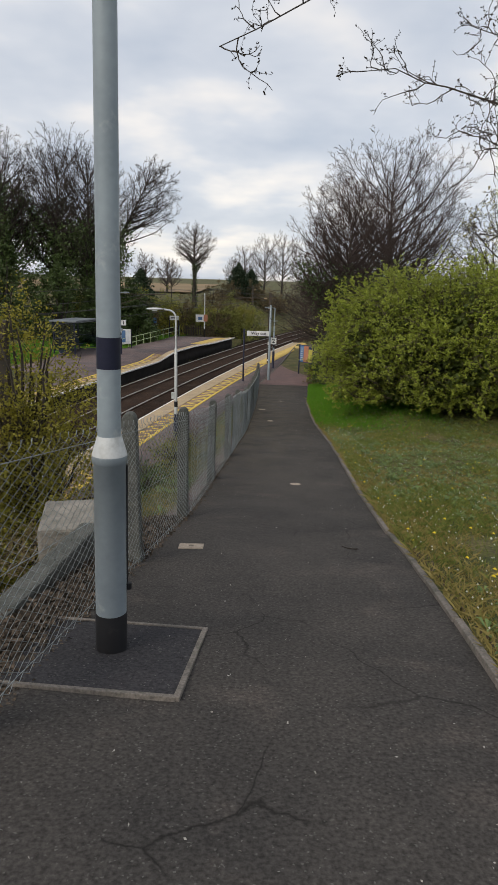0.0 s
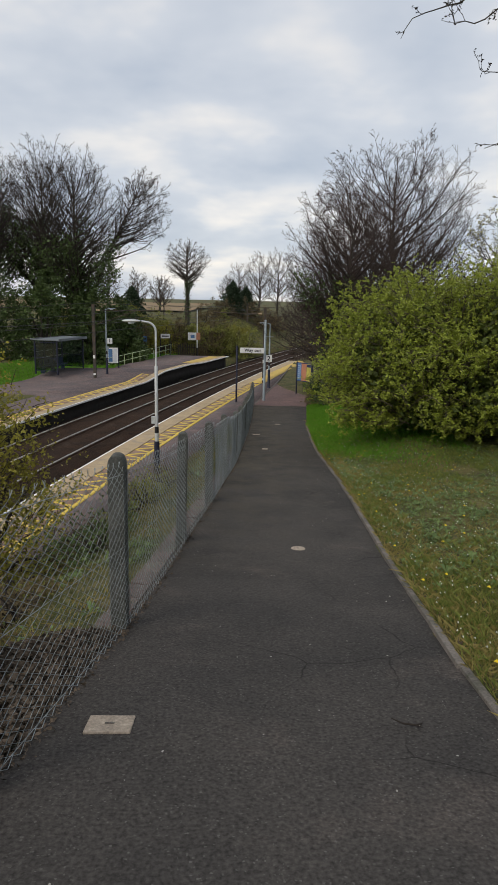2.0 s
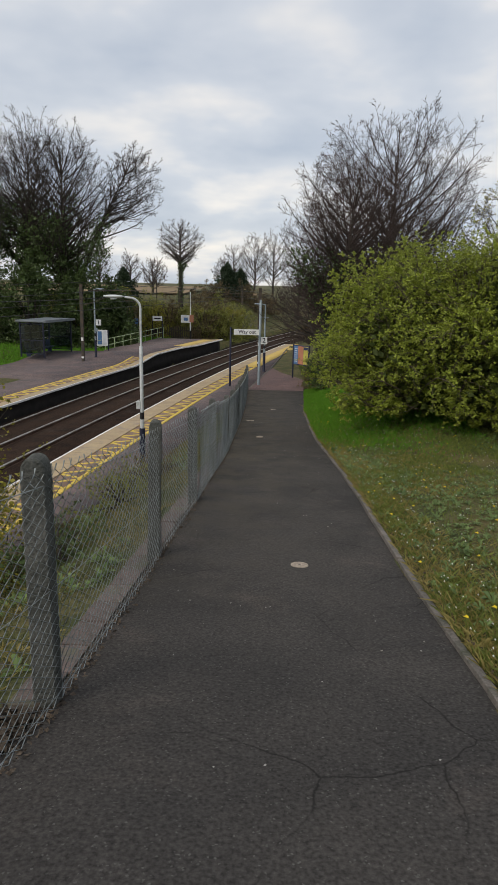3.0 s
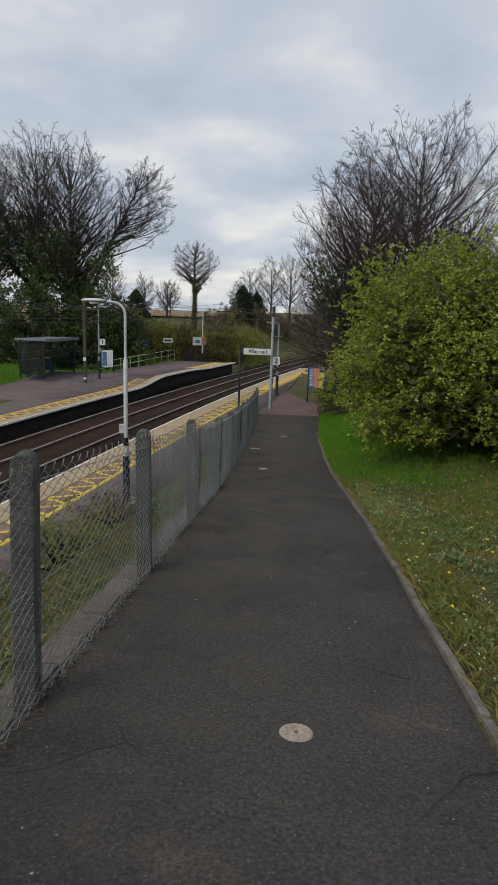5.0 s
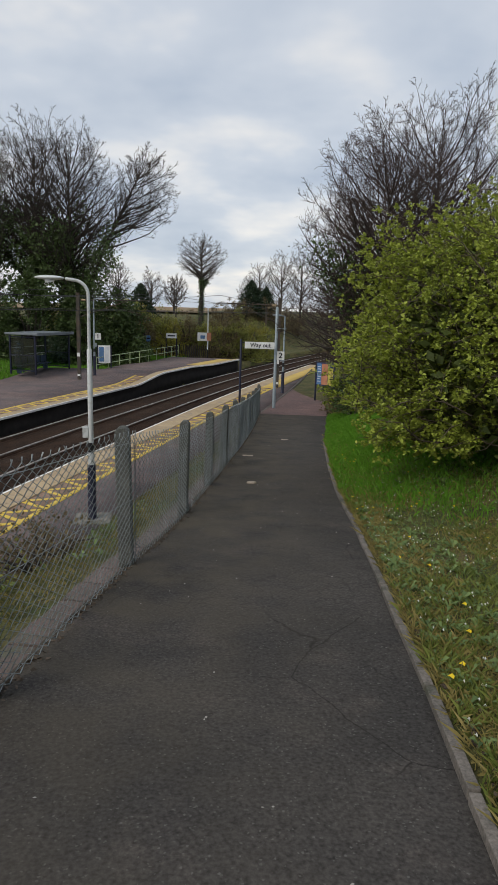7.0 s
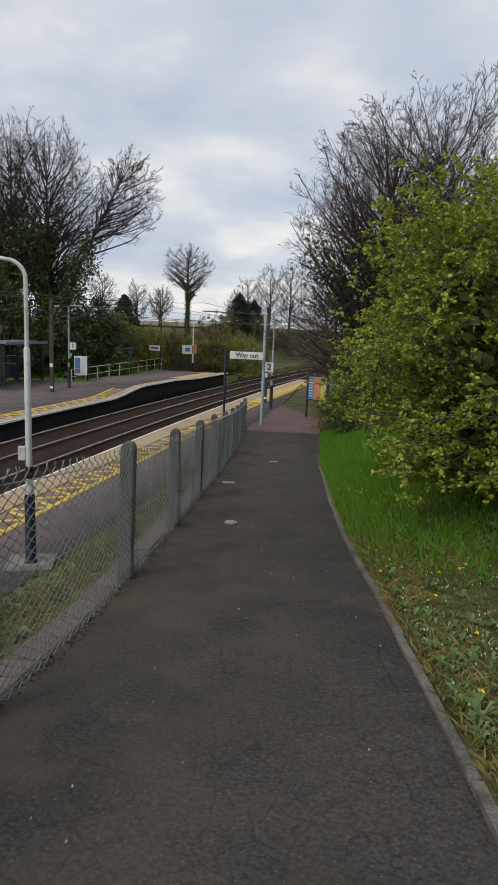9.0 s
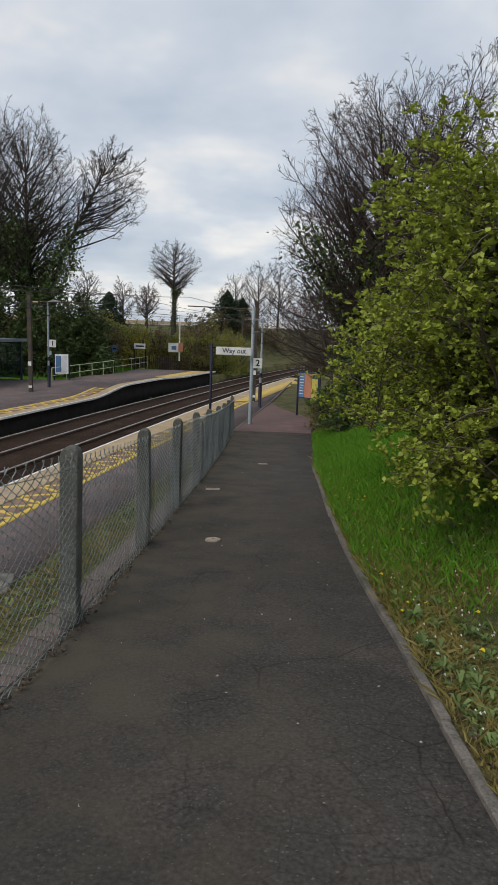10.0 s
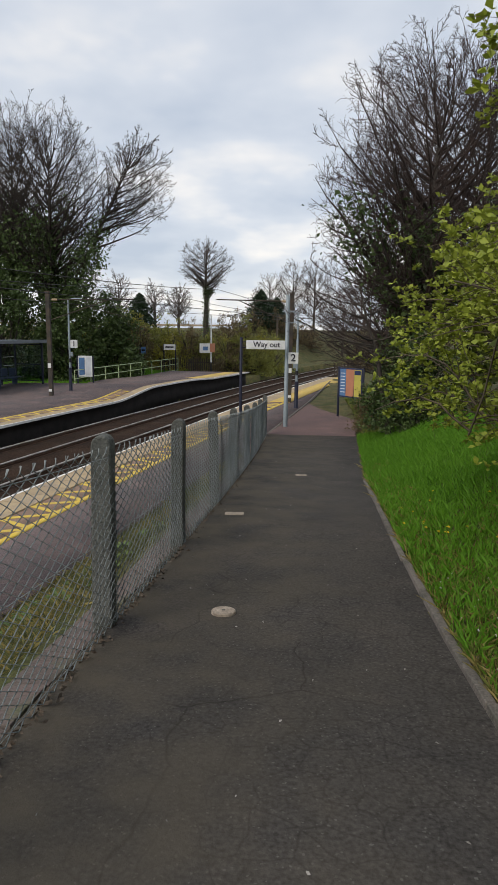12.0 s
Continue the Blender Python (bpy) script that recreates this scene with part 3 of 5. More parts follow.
def sprout(rng, P, R, k, u0, angle, ratio, lift, m, wander, fine, keep=None):
    """Side branches, k from each parent line: P holds lines of points, R their radii."""
    n, c = P.shape[:2]
    u = np.clip(u0 + (1 - u0) * (np.arange(k)[None, :] + rng.uniform(0, 1, (n, k))) / k, 0, 0.999).ravel()
    src = np.repeat(np.arange(n), k)
    i = np.minimum((u * (c - 1)).astype(int), c - 2)
    f = (u * (c - 1) - i)[:, None]
    a, b = P[src, i], P[src, i + 1]
    q = a + (b - a) * f
    r0 = R[src, i] * (1 - f[:, 0]) + R[src, i + 1] * f[:, 0]
    d = b - a
    d /= np.linalg.norm(d, axis=1)[:, None] + 1e-9
    side = rng.normal(0, 1, (n * k, 3))
    side -= (side * d).sum(1)[:, None] * d
    side /= np.linalg.norm(side, axis=1)[:, None] + 1e-9
    an = (angle * rng.uniform(0.65, 1.3, n * k))[:, None]
    d = d * np.cos(an) + side * np.sin(an)
    whole = np.linalg.norm(np.diff(P, axis=1), axis=2).sum(1)[src]
    ln = whole * ratio * rng.uniform(0.6, 1.25, n * k) * (1.2 - 0.6 * u)
    pts = [q]
    for _ in range(m - 1):
        d = d + rng.normal(0, wander, d.shape) + np.array([0, 0, lift])
        d /= np.linalg.norm(d, axis=1)[:, None]
        pts.append(pts[-1] + d * (ln / (m - 1))[:, None])
    out = np.stack(pts, 1)
    if keep is not None:
        mid, half = keep
        rho = np.linalg.norm((out[:, -1] - mid) / half, axis=1)
        s = np.where(rho > 1.0, np.clip(1.0 / rho, 0.25, 1), 1.0) ** 2.5
        out = out[:, :1] + (out - out[:, :1]) * s[:, None, None]
    rr = np.maximum(fine, r0 * 0.55)[:, None] * np.linspace(1, 0.45, m)[None, :]
    return out, np.maximum(rr, fine * 0.55)


def batch_tubes(name, P, R, sides, mat, parent, smooth=False):
    """Many tapered tubes with the same number of points, as one mesh."""
    n, m = P.shape[:2]
    d = np.gradient(P, axis=1)
    d /= np.linalg.norm(d, axis=2)[..., None] + 1e-9
    ref = np.where(np.abs(d[..., 2:3]) > 0.9, np.array([1.0, 0, 0]), np.array([0, 0, 1.0]))
    a = np.cross(d, ref)
    a /= np.linalg.norm(a, axis=2)[..., None] + 1e-9
    b = np.cross(d, a)
    ang = np.arange(sides) * 2 * np.pi / sides
    ring = P[:, :, None, :] + R[:, :, None, None] * (np.cos(ang)[:, None] * a[:, :, None, :] + np.sin(ang)[:, None] * b[:, :, None, :])
    i = np.arange(sides)
    base = (np.arange(n)[:, None, None] * m + np.arange(m - 1)[None, :, None]) * sides
    lo, hi = base + i, base + (i + 1) % sides
    f = np.stack([lo, hi, hi + sides, lo + sides], -1).reshape(-1, 4)
    return tagged(part(name, mesh_of(name, ring.reshape(-1, 3), f, mat, smooth), mat, parent), kind="stuff")


def bare_tree(seed, x, y, z, label, crown, radius=0.25, limbs=40, kids=(7, 5, 4), start=0.12, steep=0.9, fine=0.008, twig=TWIG, ivy=0, ivy_up=6.0,
              ivy_size=0.16, ivy_off=0.3, buds=0, bud_mat=None, low=-0.7, bend=1.15, ascend=0.35, group="bare trees", bud_size=0.09):
    """A leafless tree: limbs fan out from the trunk to the crown's outline and fork into ever finer twigs; ivy climbs the trunk.
    crown: offset x, y of its middle, height of its middle, half width, half height."""
    rng = np.random.default_rng(seed)
    t = thing("tree", x, y, z, label, "tree", group=group)
    ox, oy, cz, rx, rz = crown
    mid, half = np.array([ox, oy, cz]), np.array([rx, rx, rz])
    k = np.linspace(0, 1, 10)
    top = cz + rz * 0.45
    trunk = np.stack([ox * k ** bend, oy * k ** bend, top * k], 1) + np.cumsum(rng.normal(0, 0.012 * rx, (10, 3)), 0) * np.array([1, 1, 0])
    trunk[0] = (0, 0, -0.2)
    tr = radius * np.linspace(1, 0.12, 10) ** 1.1
    tubes("trunk", [(trunk, tr)], 10, BARK, t)
    # limbs
    n = limbs
    g = (np.arange(n) + 0.5) / n
    zz = low + (0.99 - low) * g
    az = np.arange(n) * 2.39996 + rng.uniform(-0.4, 0.4, n)
    cr = np.sqrt(1 - zz ** 2)
    lump = 1 + 0.12 * np.sin(az * 2 + seed) * np.cos(zz * 4 + seed) + rng.normal(0, 0.05, n)
    tip = mid + np.stack([np.cos(az) * cr, np.sin(az) * cr, zz], 1) * half * (rng.uniform(0.72, 0.97, n) * lump)[:, None]
    hz = np.linalg.norm(tip[:, :2] - np.array([ox, oy]), axis=1)
    s_z = np.clip(tip[:, 2] - hz * steep * rng.uniform(0.8, 1.25, n) - 0.12 * rz, start * top, top * 0.93)
    q = np.stack([np.interp(s_z, trunk[:, 2], trunk[:, c]) for c in range(3)], 1)
    q[:, 2] = s_z
    ctrl = q + (tip - q) * np.array([0.62, 0.62, ascend])
    w = np.linspace(0, 1, 9)[None, :, None]
    L = q[:, None] * (1 - w) ** 2 + 2 * ctrl[:, None] * w * (1 - w) + tip[:, None] * w ** 2
    ln = np.linalg.norm(tip - q, axis=1)
    L = L + np.cumsum(rng.normal(0, 1, L.shape), 1) * 0.012 * ln[:, None, None] * np.sqrt(w)
    r0 = np.minimum(np.interp(s_z, trunk[:, 2], tr) * 0.6, radius * 0.34 * (0.3 + 0.7 * ln / ln.max()))
    R = r0[:, None] * np.linspace(1, 0.0, 9)[None, :] ** 1.2 + fine * 1.2
    big = np.argsort(-r0)
    for i in big[:12]:
        tubes("limb", [(L[i], R[i])], 6, BARK, t)
    batch_tubes("branch_work", L[big[12:]], R[big[12:]], 5, twig, t, True)
    P2, R2 = sprout(rng, L, R, kids[0], 0.25, 0.72, 0.46, 0.05, 6, 0.09, fine, (mid, half))
    batch_tubes("branch_work", P2, R2, 3, twig, t)
    P3, R3 = sprout(rng, P2, R2, kids[1], 0.15, 0.78, 0.46, 0.04, 4, 0.12, fine, (mid, half))
    P4, R4 = sprout(rng, P3, R3 * 0.8, kids[2], 0.1, 0.75, 0.58, 0.05, 3, 0.12, fine * 0.85, (mid, half))
    batch_tubes("twig_work", P3, R3, 3, twig, t)
    batch_tubes("twig_work", P4, R4, 3, twig, t)
    if ivy:
        up_line = [(trunk[trunk[:, 2] < ivy_up], 0)] * 6
        for i in big[:10]:
            m_ = L[i][L[i][:, 2] < ivy_up]
            if len(m_) > 1:
                up_line.append((m_, 0))
        pts = scatter_on(rng, up_line, ivy, ivy_off)
        pts[:, :2] += (rng.normal(0, 1, (ivy, 2)) * ivy_off * 0.9) * np.clip(1.2 - pts[:, 2:3] / ivy_up, 0.1, 1)
        tagged(leaves("ivy", rng, pts, ivy_size, IVY, t, "dark glossy ivy", flat=0.2), kind="stuff")
    if buds:
        pick = rng.integers(0, len(P4), buds)
        tagged(leaves("leafage", rng, P4[pick, 2] + rng.normal(0, 0.04, (buds, 3)), bud_size, bud_mat or LEAF, t, "sparse young leaves"), kind="stuff")
    return t


def spray_bush(seed, x, y, z, size, label, sprays, leaf, rise=0.4):
    """A big hawthorn: arching sprays of leaf rosettes layered over a twiggy inside, its leaves coloured dark as shade.
    """
    rng = np.random.default_rng(seed)
    t = thing("bush", x, y, z, label, "bush")
    sx, sy, sz = size
    half = np.array([sx, sy, sz])

    def dome(d):
        """Rounded, slightly boxy outline with lumps."""
        e = (np.abs(d[:, 0]) ** 2.5 + np.abs(d[:, 1]) ** 2.5 + np.abs(d[:, 2]) ** 2.5) ** (-1 / 2.5)
        a = np.arctan2(d[:, 1], d[:, 0])
        e = e * (0.88 + 0.12 * sm(-0.05, 0.38, d[:, 2]))
        return e * (1 + 0.07 * np.sin(a * 5 + 1.3 + 3 * d[:, 2]) + 0.06 * np.sin(d[:, 2] * 9 + a * 3 + seed) + 0.04 * np.sin(a * 11 - d[:, 2] * 14))

    stems = []
    for i in range(26):
        a = 2 * math.pi * i / 26 + rng.uniform(-0.1, 0.1)
        tilt = rng.uniform(0.2, 1.25)
        d = np.array([[math.cos(a) * math.sin(tilt), math.sin(a) * math.sin(tilt), math.cos(tilt)]])
        end = (d * dome(d)[:, None] * half * 0.8)[0] + np.array([0, 0, rise])
        k = np.linspace(0, 1, 8)[:, None]
        p = end * k ** np.array([1.2, 1.2, 0.85]) + np.cumsum(rng.normal(0, 0.07, (8, 3)), 0)
        p[0] = (rng.normal(0, 0.45), rng.normal(0, 0.45), -0.1)
        stems.append((p, np.linspace(0.085, 0.015, 8)))
    for one in stems:
        tubes("stem", [one], 7, BARK, t)
    n = sprays
    zz = rng.uniform(-0.05, 1.0, n)
    az = rng.uniform(0, 2 * np.pi, n)
    cr = np.sqrt(1 - zz ** 2)
    d = np.stack([np.cos(az) * cr, np.sin(az) * cr, zz], 1)
    reach = dome(d) * np.where(rng.uniform(0, 1, n) < 0.16, rng.uniform(1.02, 1.12, n) - 0.12 * sm(0.25, 0.6, zz), rng.uniform(0.80, 1.0, n))
    tip = d * reach[:, None] * half + np.array([0, 0, rise])
    out = d * np.array([1, 1, 0.55]) + rng.normal(0, 0.25, (n, 3))
    out /= np.linalg.norm(out, axis=1)[:, None]
    ln = rng.uniform(1.1, 2.1, n)
    base = tip - out * ln[:, None] * 0.9 - np.array([0, 0, 0.25])
    w = np.linspace(0, 1, 7)[None, :, None]
    P = base[:, None] * (1 - w) + tip[:, None] * w + np.array([0, 0, 1]) * (np.sin(w * np.pi) * 0.16 * ln[:, None, None]) + np.cumsum(rng.normal(0, 0.03, (n, 7, 3)), 1)
    P[:, :, 2] = np.maximum(P[:, :, 2], 0.25 + 0.3 * rng.uniform(0, 1, (n, 1)))
    R = np.linspace(0.013, 0.004, 7)[None, :] * rng.uniform(0.6, 1.3, (n, 1))
    batch_tubes("spray_work", P, R, 4, TWIG_BUSH, t, True)
    S, SR = sprout(rng, P, R, 9, 0.12, 0.85, 0.34, 0.05, 4, 0.16, 0.003)
    S[:, :, 2] = np.maximum(S[:, :, 2], 0.2)
    batch_tubes("shoot_work", S, SR, 3, TWIG_BUSH, t)
    # rosettes of leaves along the shoots
    per, lf = 6, 5
    m = len(S) * per
    u = rng.uniform(0.25, 1.0, (len(S), per)) * 2.999
    i = u.astype(int)
    f = (u - i)[..., None]
    rows = np.arange(len(S))[:, None]
    q = (S[rows, i] * (1 - f) + S[rows, np.minimum(i + 1, 3)] * f).reshape(-1, 3) + rng.normal(0, 0.02, (m, 3))
    full = rng.uniform(0, 1, m) < 0.93
    q = np.repeat(q[full], lf, 0)
    a = rng.normal(0, 1, (len(q), 3)) * np.array([1, 1, 0.6]) + np.array([0, 0, 0.35])
    a /= np.linalg.norm(a, axis=1)[:, None]
    upv = np.array([0, 0, 1.0]) + rng.normal(0, 0.45, (len(q), 3))
    b = np.cross(a, upv)
    b /= np.linalg.norm(b, axis=1)[:, None] + 1e-9
    nn = np.cross(b, a)
    s = (leaf * rng.uniform(0.6, 1.3, len(q)))[:, None]
    v = np.stack([q, q + a * s * 0.55 + b * s * 0.36 + nn * s * 0.1, q + a * s, q + a * s * 0.55 - b * s * 0.36 + nn * s * 0.1], 1)
    tagged(part("leafage", mesh_of("leafage", v.reshape(-1, 3), np.arange(len(q) * 4).reshape(-1, 4), LEAF), LEAF, t), kind="stuff")
    # larger inner leaves whose dark colour stands in for interior shade
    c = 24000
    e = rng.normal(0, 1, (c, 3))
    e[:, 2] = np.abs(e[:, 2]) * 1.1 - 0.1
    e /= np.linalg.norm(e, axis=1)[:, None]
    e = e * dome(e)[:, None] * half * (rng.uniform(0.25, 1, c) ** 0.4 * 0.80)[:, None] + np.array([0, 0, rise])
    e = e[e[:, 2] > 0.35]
    tagged(leaves("inner_leafage", rng, e, 0.19, LEAF_SHADED, t, flat=0.2), kind="stuff")
    return t


def shrub(seed, x, y, z, size, label, count, leaf, mat, stems=14, twigmat=TWIG, leaf_off=0.12, name="bush", group="", lump=0.25, flat=0.2, clump=7, hollow=0.55, rise=0.0, core=0):
    """A leafy bush: stems from the foot, side shoots, and leaves in rosettes along the outer shoots."""
    rng = np.random.default_rng(seed)
    t = thing(name, x, y, z, label, "bush", group=group)
    sx, sy, sz = size
    main, shoots = [], []
    for i in range(stems):
        a = 2 * math.pi * (i + rng.uniform(-0.4, 0.4)) / stems
        tilt = rng.uniform(0.15, 1.25)
        d = np.array([math.cos(a) * math.sin(tilt), math.sin(a) * math.sin(tilt), math.cos(tilt)])
        end = d * np.array([sx, sy, sz]) * rng.uniform(0.75, 0.95) + np.array([0, 0, rise])
        k = np.linspace(0, 1, 8)[:, None]
        p = end * k + np.array([0, 0, 1]) * (np.sin(k * np.pi) * 0.08 * sz) + np.cumsum(rng.normal(0, 0.03, (8, 3)), 0) * min(size)
        p[0] = (rng.normal(0, 0.15), rng.normal(0, 0.15), -0.05)
        main.append((p, np.linspace(0.05, 0.012, 8) * (0.4 + sz / 7)))
    n_sh = max(60, count // (clump * 6))
    phi = rng.uniform(0, 2 * np.pi, n_sh)
    cz = rng.uniform(-0.12, 1.0, n_sh)
    cr = np.sqrt(np.clip(1 - np.maximum(cz, 0) ** 2, 0.02, 1))
    dirs = np.stack([np.cos(phi) * cr, np.sin(phi) * cr, cz], 1)
    for d in dirs:
        bump = 1 + lump * noise.noise(Vector(d * 2.3 + seed)) + 0.5 * lump * noise.noise(Vector(d * 6.0 + seed))
        rr = rng.uniform(hollow, 1.0) ** 0.6 * bump
        tip = d * np.array([sx, sy, sz]) * rr
        tip[2] = max(tip[2], 0.12) if not rise else tip[2] + rise
        if tip[2] < 0.1:
            continue
        out = d * np.array([1, 1, 0.7]) + rng.normal(0, 0.45, 3) + np.array([0, 0, 0.25])
        out /= np.linalg.norm(out)
        ln = rng.uniform(0.35, 0.9) * min(sx, sz) * 0.28
        p, r = limb(rng, tip - out * ln * 0.7, out, ln, 0.008, 0.003, 3, 0.2, 0.03)
        shoots.append((p, r))
    tagged(tubes("stem_work", main, 6, BARK, t), kind="stuff")
    tagged(tubes("shoot_work", shoots, 3, twigmat, t, smooth=False), kind="stuff")
    anchors = scatter_on(rng, shoots, count // clump, leaf_off)
    pts = np.repeat(anchors, clump, 0) + rng.normal(0, leaf * 0.75, (len(anchors) * clump, 3))
    pts[:, 2] = np.maximum(pts[:, 2], 0.05)
    tagged(leaves("leafage", rng, pts, leaf, mat, t, flat=flat), kind="stuff")
    # optional core: leaves in the dark shade colour fill the inside
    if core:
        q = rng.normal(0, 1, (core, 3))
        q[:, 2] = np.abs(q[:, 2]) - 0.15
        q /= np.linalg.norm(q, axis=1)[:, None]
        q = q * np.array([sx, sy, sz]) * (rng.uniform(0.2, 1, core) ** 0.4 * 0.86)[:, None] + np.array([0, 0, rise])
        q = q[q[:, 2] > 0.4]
        tagged(leaves("inner_leafage", rng, q, 0.14, LEAF_SHADED, t, flat=0.2), kind="stuff")
    return t


# ---- vegetation, large ----
def gz(x, y):
    return float(ground_z(x, y))


spray_bush(11, 6.65, 21.7, gz(6.65, 21.7) - 0.1, (4.75, 4.2, 4.1), "large hawthorn bush in fresh yellow-green leaf on the grass bank", 1250, 0.056)
shrub(12, -4.3, 12.2, gz(-4.3, 12.2) - 0.1, (1.8, 1.7, 5.4), "straggly yellow-green shrub on the bank below the fence", 48000, 0.062, LEAF_YELLOW, stems=30, lump=0.35, hollow=0.2, clump=5)
shrub(13, -5.2, 9.6, gz(-5.2, 9.6) - 0.1, (1.3, 1.5, 4.6), "thin yellow-green shrub beside the platform", 26000, 0.062, LEAF_YELLOW, stems=20, lump=0.35, hollow=0.2, clump=5)
bare_tree(21, 4.7, 36.6, gz(4.7, 36.6) - 0.1, "tall bare tree with ivy-covered trunk at the end of the path", (0.6, 0, 7.2, 3.6, 4.3), radius=0.26, limbs=110, kids=(6, 5, 4), start=0.2, steep=0.75, fine=0.0072, twig=TWIG_RED, ivy=11000, ivy_up=6.4, ivy_size=0.15, ivy_off=0.3, low=-0.75)
bare_tree(22, 8.8, 43.5, gz(8.8, 43.5) - 0.1, "bare tree with dense reddish twigs behind the bush", (0, 0, 9.2, 5.2, 5.8), radius=0.26, limbs=96, kids=(6, 5, 4), start=0.15, fine=0.0095, twig=TWIG_RED, ivy=3000, ivy_up=5.0)
bare_tree(23, 14.6, 40.0, gz(14.6, 40.0) - 0.1, "bare tree coming into thin young leaf", (0, 0, 6.8, 3.4, 4.4), radius=0.22, fine=0.009, buds=7000, bud_mat=LEAF_YELLOW)
bare_tree(24, 6.6, 47.5, gz(6.6, 47.5) - 0.1, "low bare thicket tree leaning over the line", (-2.2, 0, 3.6, 3.4, 2.6), radius=0.14, fine=0.009, twig=TWIG_RED, start=0.08, steep=0.5, kids=(6, 5, 3))
bare_tree(25, 8.8, 58.0, gz(8.8, 58.0) - 0.1, "bare thicket tree beside the curving line", (-1.2, 0, 4.2, 3.8, 3.6), radius=0.16, fine=0.010, twig=TWIG_RED, start=0.08, kids=(6, 5, 3))
bare_tree(26, 4.1, 35.6, gz(4.1, 35.6) - 0.1, "slender bare branches spreading from the ivy thicket", (-1.2, 0.2, 4.0, 2.5, 1.9), radius=0.10, limbs=15, kids=(5, 4, 2), fine=0.007, twig=TWIG_RED, start=0.25, steep=0.35, ascend=0.2, low=-0.6)
shrub(14, 4.7, 35.6, gz(4.7, 35.6), (1.5, 1.2, 3.0), "dark ivy-covered undergrowth round the tree's foot", 12000, 0.10, IVY, stems=10, lump=0.4)
shrub(15, 4.1, 38.2, gz(4.1, 38.2), (0.9, 0.8, 1.5), "low brown shrub beside the notice board", 5000, 0.07, SCRUB, stems=8)

# ivy-clad trees behind the far platform
for sd, x, y, h, iv, up_ in ((31, -15.0, 61, 18.2, 8000, 10.5), (32, -18.6, 63, 18.8, 10000, 13.0), (33, -22.6, 60, 18.0, 12000, 13.5), (34, -27.0, 63, 17.8, 8000, 12.0), (35, -31.5, 60, 17.6, 7000, 12.0)):
    bare_tree(sd, x, y, gz(x, y) - 0.2, "tall bare tree wrapped in dark ivy behind the platform", (0.3, 0, h * 0.66, 4.3, h * 0.34), radius=0.32, limbs=84, kids=(5, 5, 4), start=0.25, steep=0.9, fine=0.012, twig=TWIG, ivy=iv, ivy_up=up_, ivy_size=0.24, ivy_off=0.4, group="ivy-clad trees")
bare_tree(37, -15.3, 62.5, gz(-15.3, 62.5) - 0.2, "bare tree leaning out over the platform end", (5.9, 0, 13.3, 2.6, 3.8), radius=0.24, limbs=50, kids=(5, 5, 4), start=0.52, steep=0.7, fine=0.011, twig=TWIG, bend=1.5, low=-0.7)
for sd, x, y, sz, m in ((41, -13.2, 59.5, (2.6, 2.2, 6.4), IVY), (42, -17.0, 58.0, (3.0, 2.4, 7.6), IVY), (43, -21.5, 57.5, (3.4, 2.6, 7.4), IVY), (44, -27, 57, (4.0, 3, 7.0), IVY), (45, -10.9, 61.5, (1.9, 1.8, 5.2), IVY), (46, -32, 57, (4.0, 3, 7.4), IVY)):
    shrub(sd, x, y, gz(x, y) - 0.1, sz, "dark evergreen shrubs below the trees", 12000, 0.22, m, stems=10, lump=0.45, hollow=0.6, group="evergreen shrubs")
bare_tree(38, -7.9, 88, gz(-7.9, 88) - 0.1, "lone round-headed tree with an ivy-covered trunk", (0, 0, 8.3, 3.0, 2.7), radius=0.36, limbs=46, kids=(6, 5, 4), start=0.45, steep=0.55, ascend=0.45, fine=0.009, twig=TWIG_FAR, ivy=2200, ivy_up=5.6, ivy_size=0.18, ivy_off=0.15, low=-0.8)
bare_tree(39, -11.0, 89, gz(-11.0, 89) - 0.1, "slight bare tree beside the round-headed one", (0.2, 0, 4.4, 1.5, 1.8), radius=0.1, limbs=20, kids=(5, 4, 3), start=0.3, fine=0.012, twig=TWIG_FAR, group="distant trees")
for sd, x, y, h in ((51, -20.5, 100, 7.6), (52, -17.5, 108, 7), (53, -13.5, 104, 6), (54, -1.6, 112, 8.6), (55, 1.6, 110, 10.2), (56, 4.8, 114, 11.0), (57, 8.6, 108, 10.5), (58, -3.6, 118, 6.8), (59, -26, 104, 9), (60, 14, 96, 12), (61, 12.0, 78, 9)):
    bare_tree(sd, x, y, gz(x, y) - 0.1, "distant bare tree beyond the station", (0, 0, h * 0.6, h * 0.3, h * 0.4), radius=0.2, limbs=26, kids=(6, 4, 3), fine=0.014, twig=TWIG_FAR, group="distant trees")


def conifer(seed, x, y, h, w):
    rng = np.random.default_rng(seed)
    t = thing("tree", x, y, gz(x, y) - 0.1, "small dark conifer in the distance", "tree", group="distant conifers")
    tubes("trunk", [(np.array([(0, 0, 0), (0, 0, h)]), np.array([0.12, 0.02]))], 6, BARK, t)
    n = 3500
    u = rng.uniform(0.05, 1, n)
    a = rng.uniform(0, 2 * np.pi, n)
    r = w * (1 - u ** 1.6) ** 0.8 * rng.uniform(0.3, 1, n) * (1 + 0.25 * np.sin(a * 3 + u * 20))
    leaves("crown", rng, np.stack([r * np.cos(a), r * np.sin(a), u * h], 1), 0.3, CONIFER, t)
    return t


conifer(71, -14.2, 84, 5.2, 2.3)
conifer(72, -2.2, 96, 4.9, 2.2)
conifer(73, -0.4, 100, 4.0, 1.8)

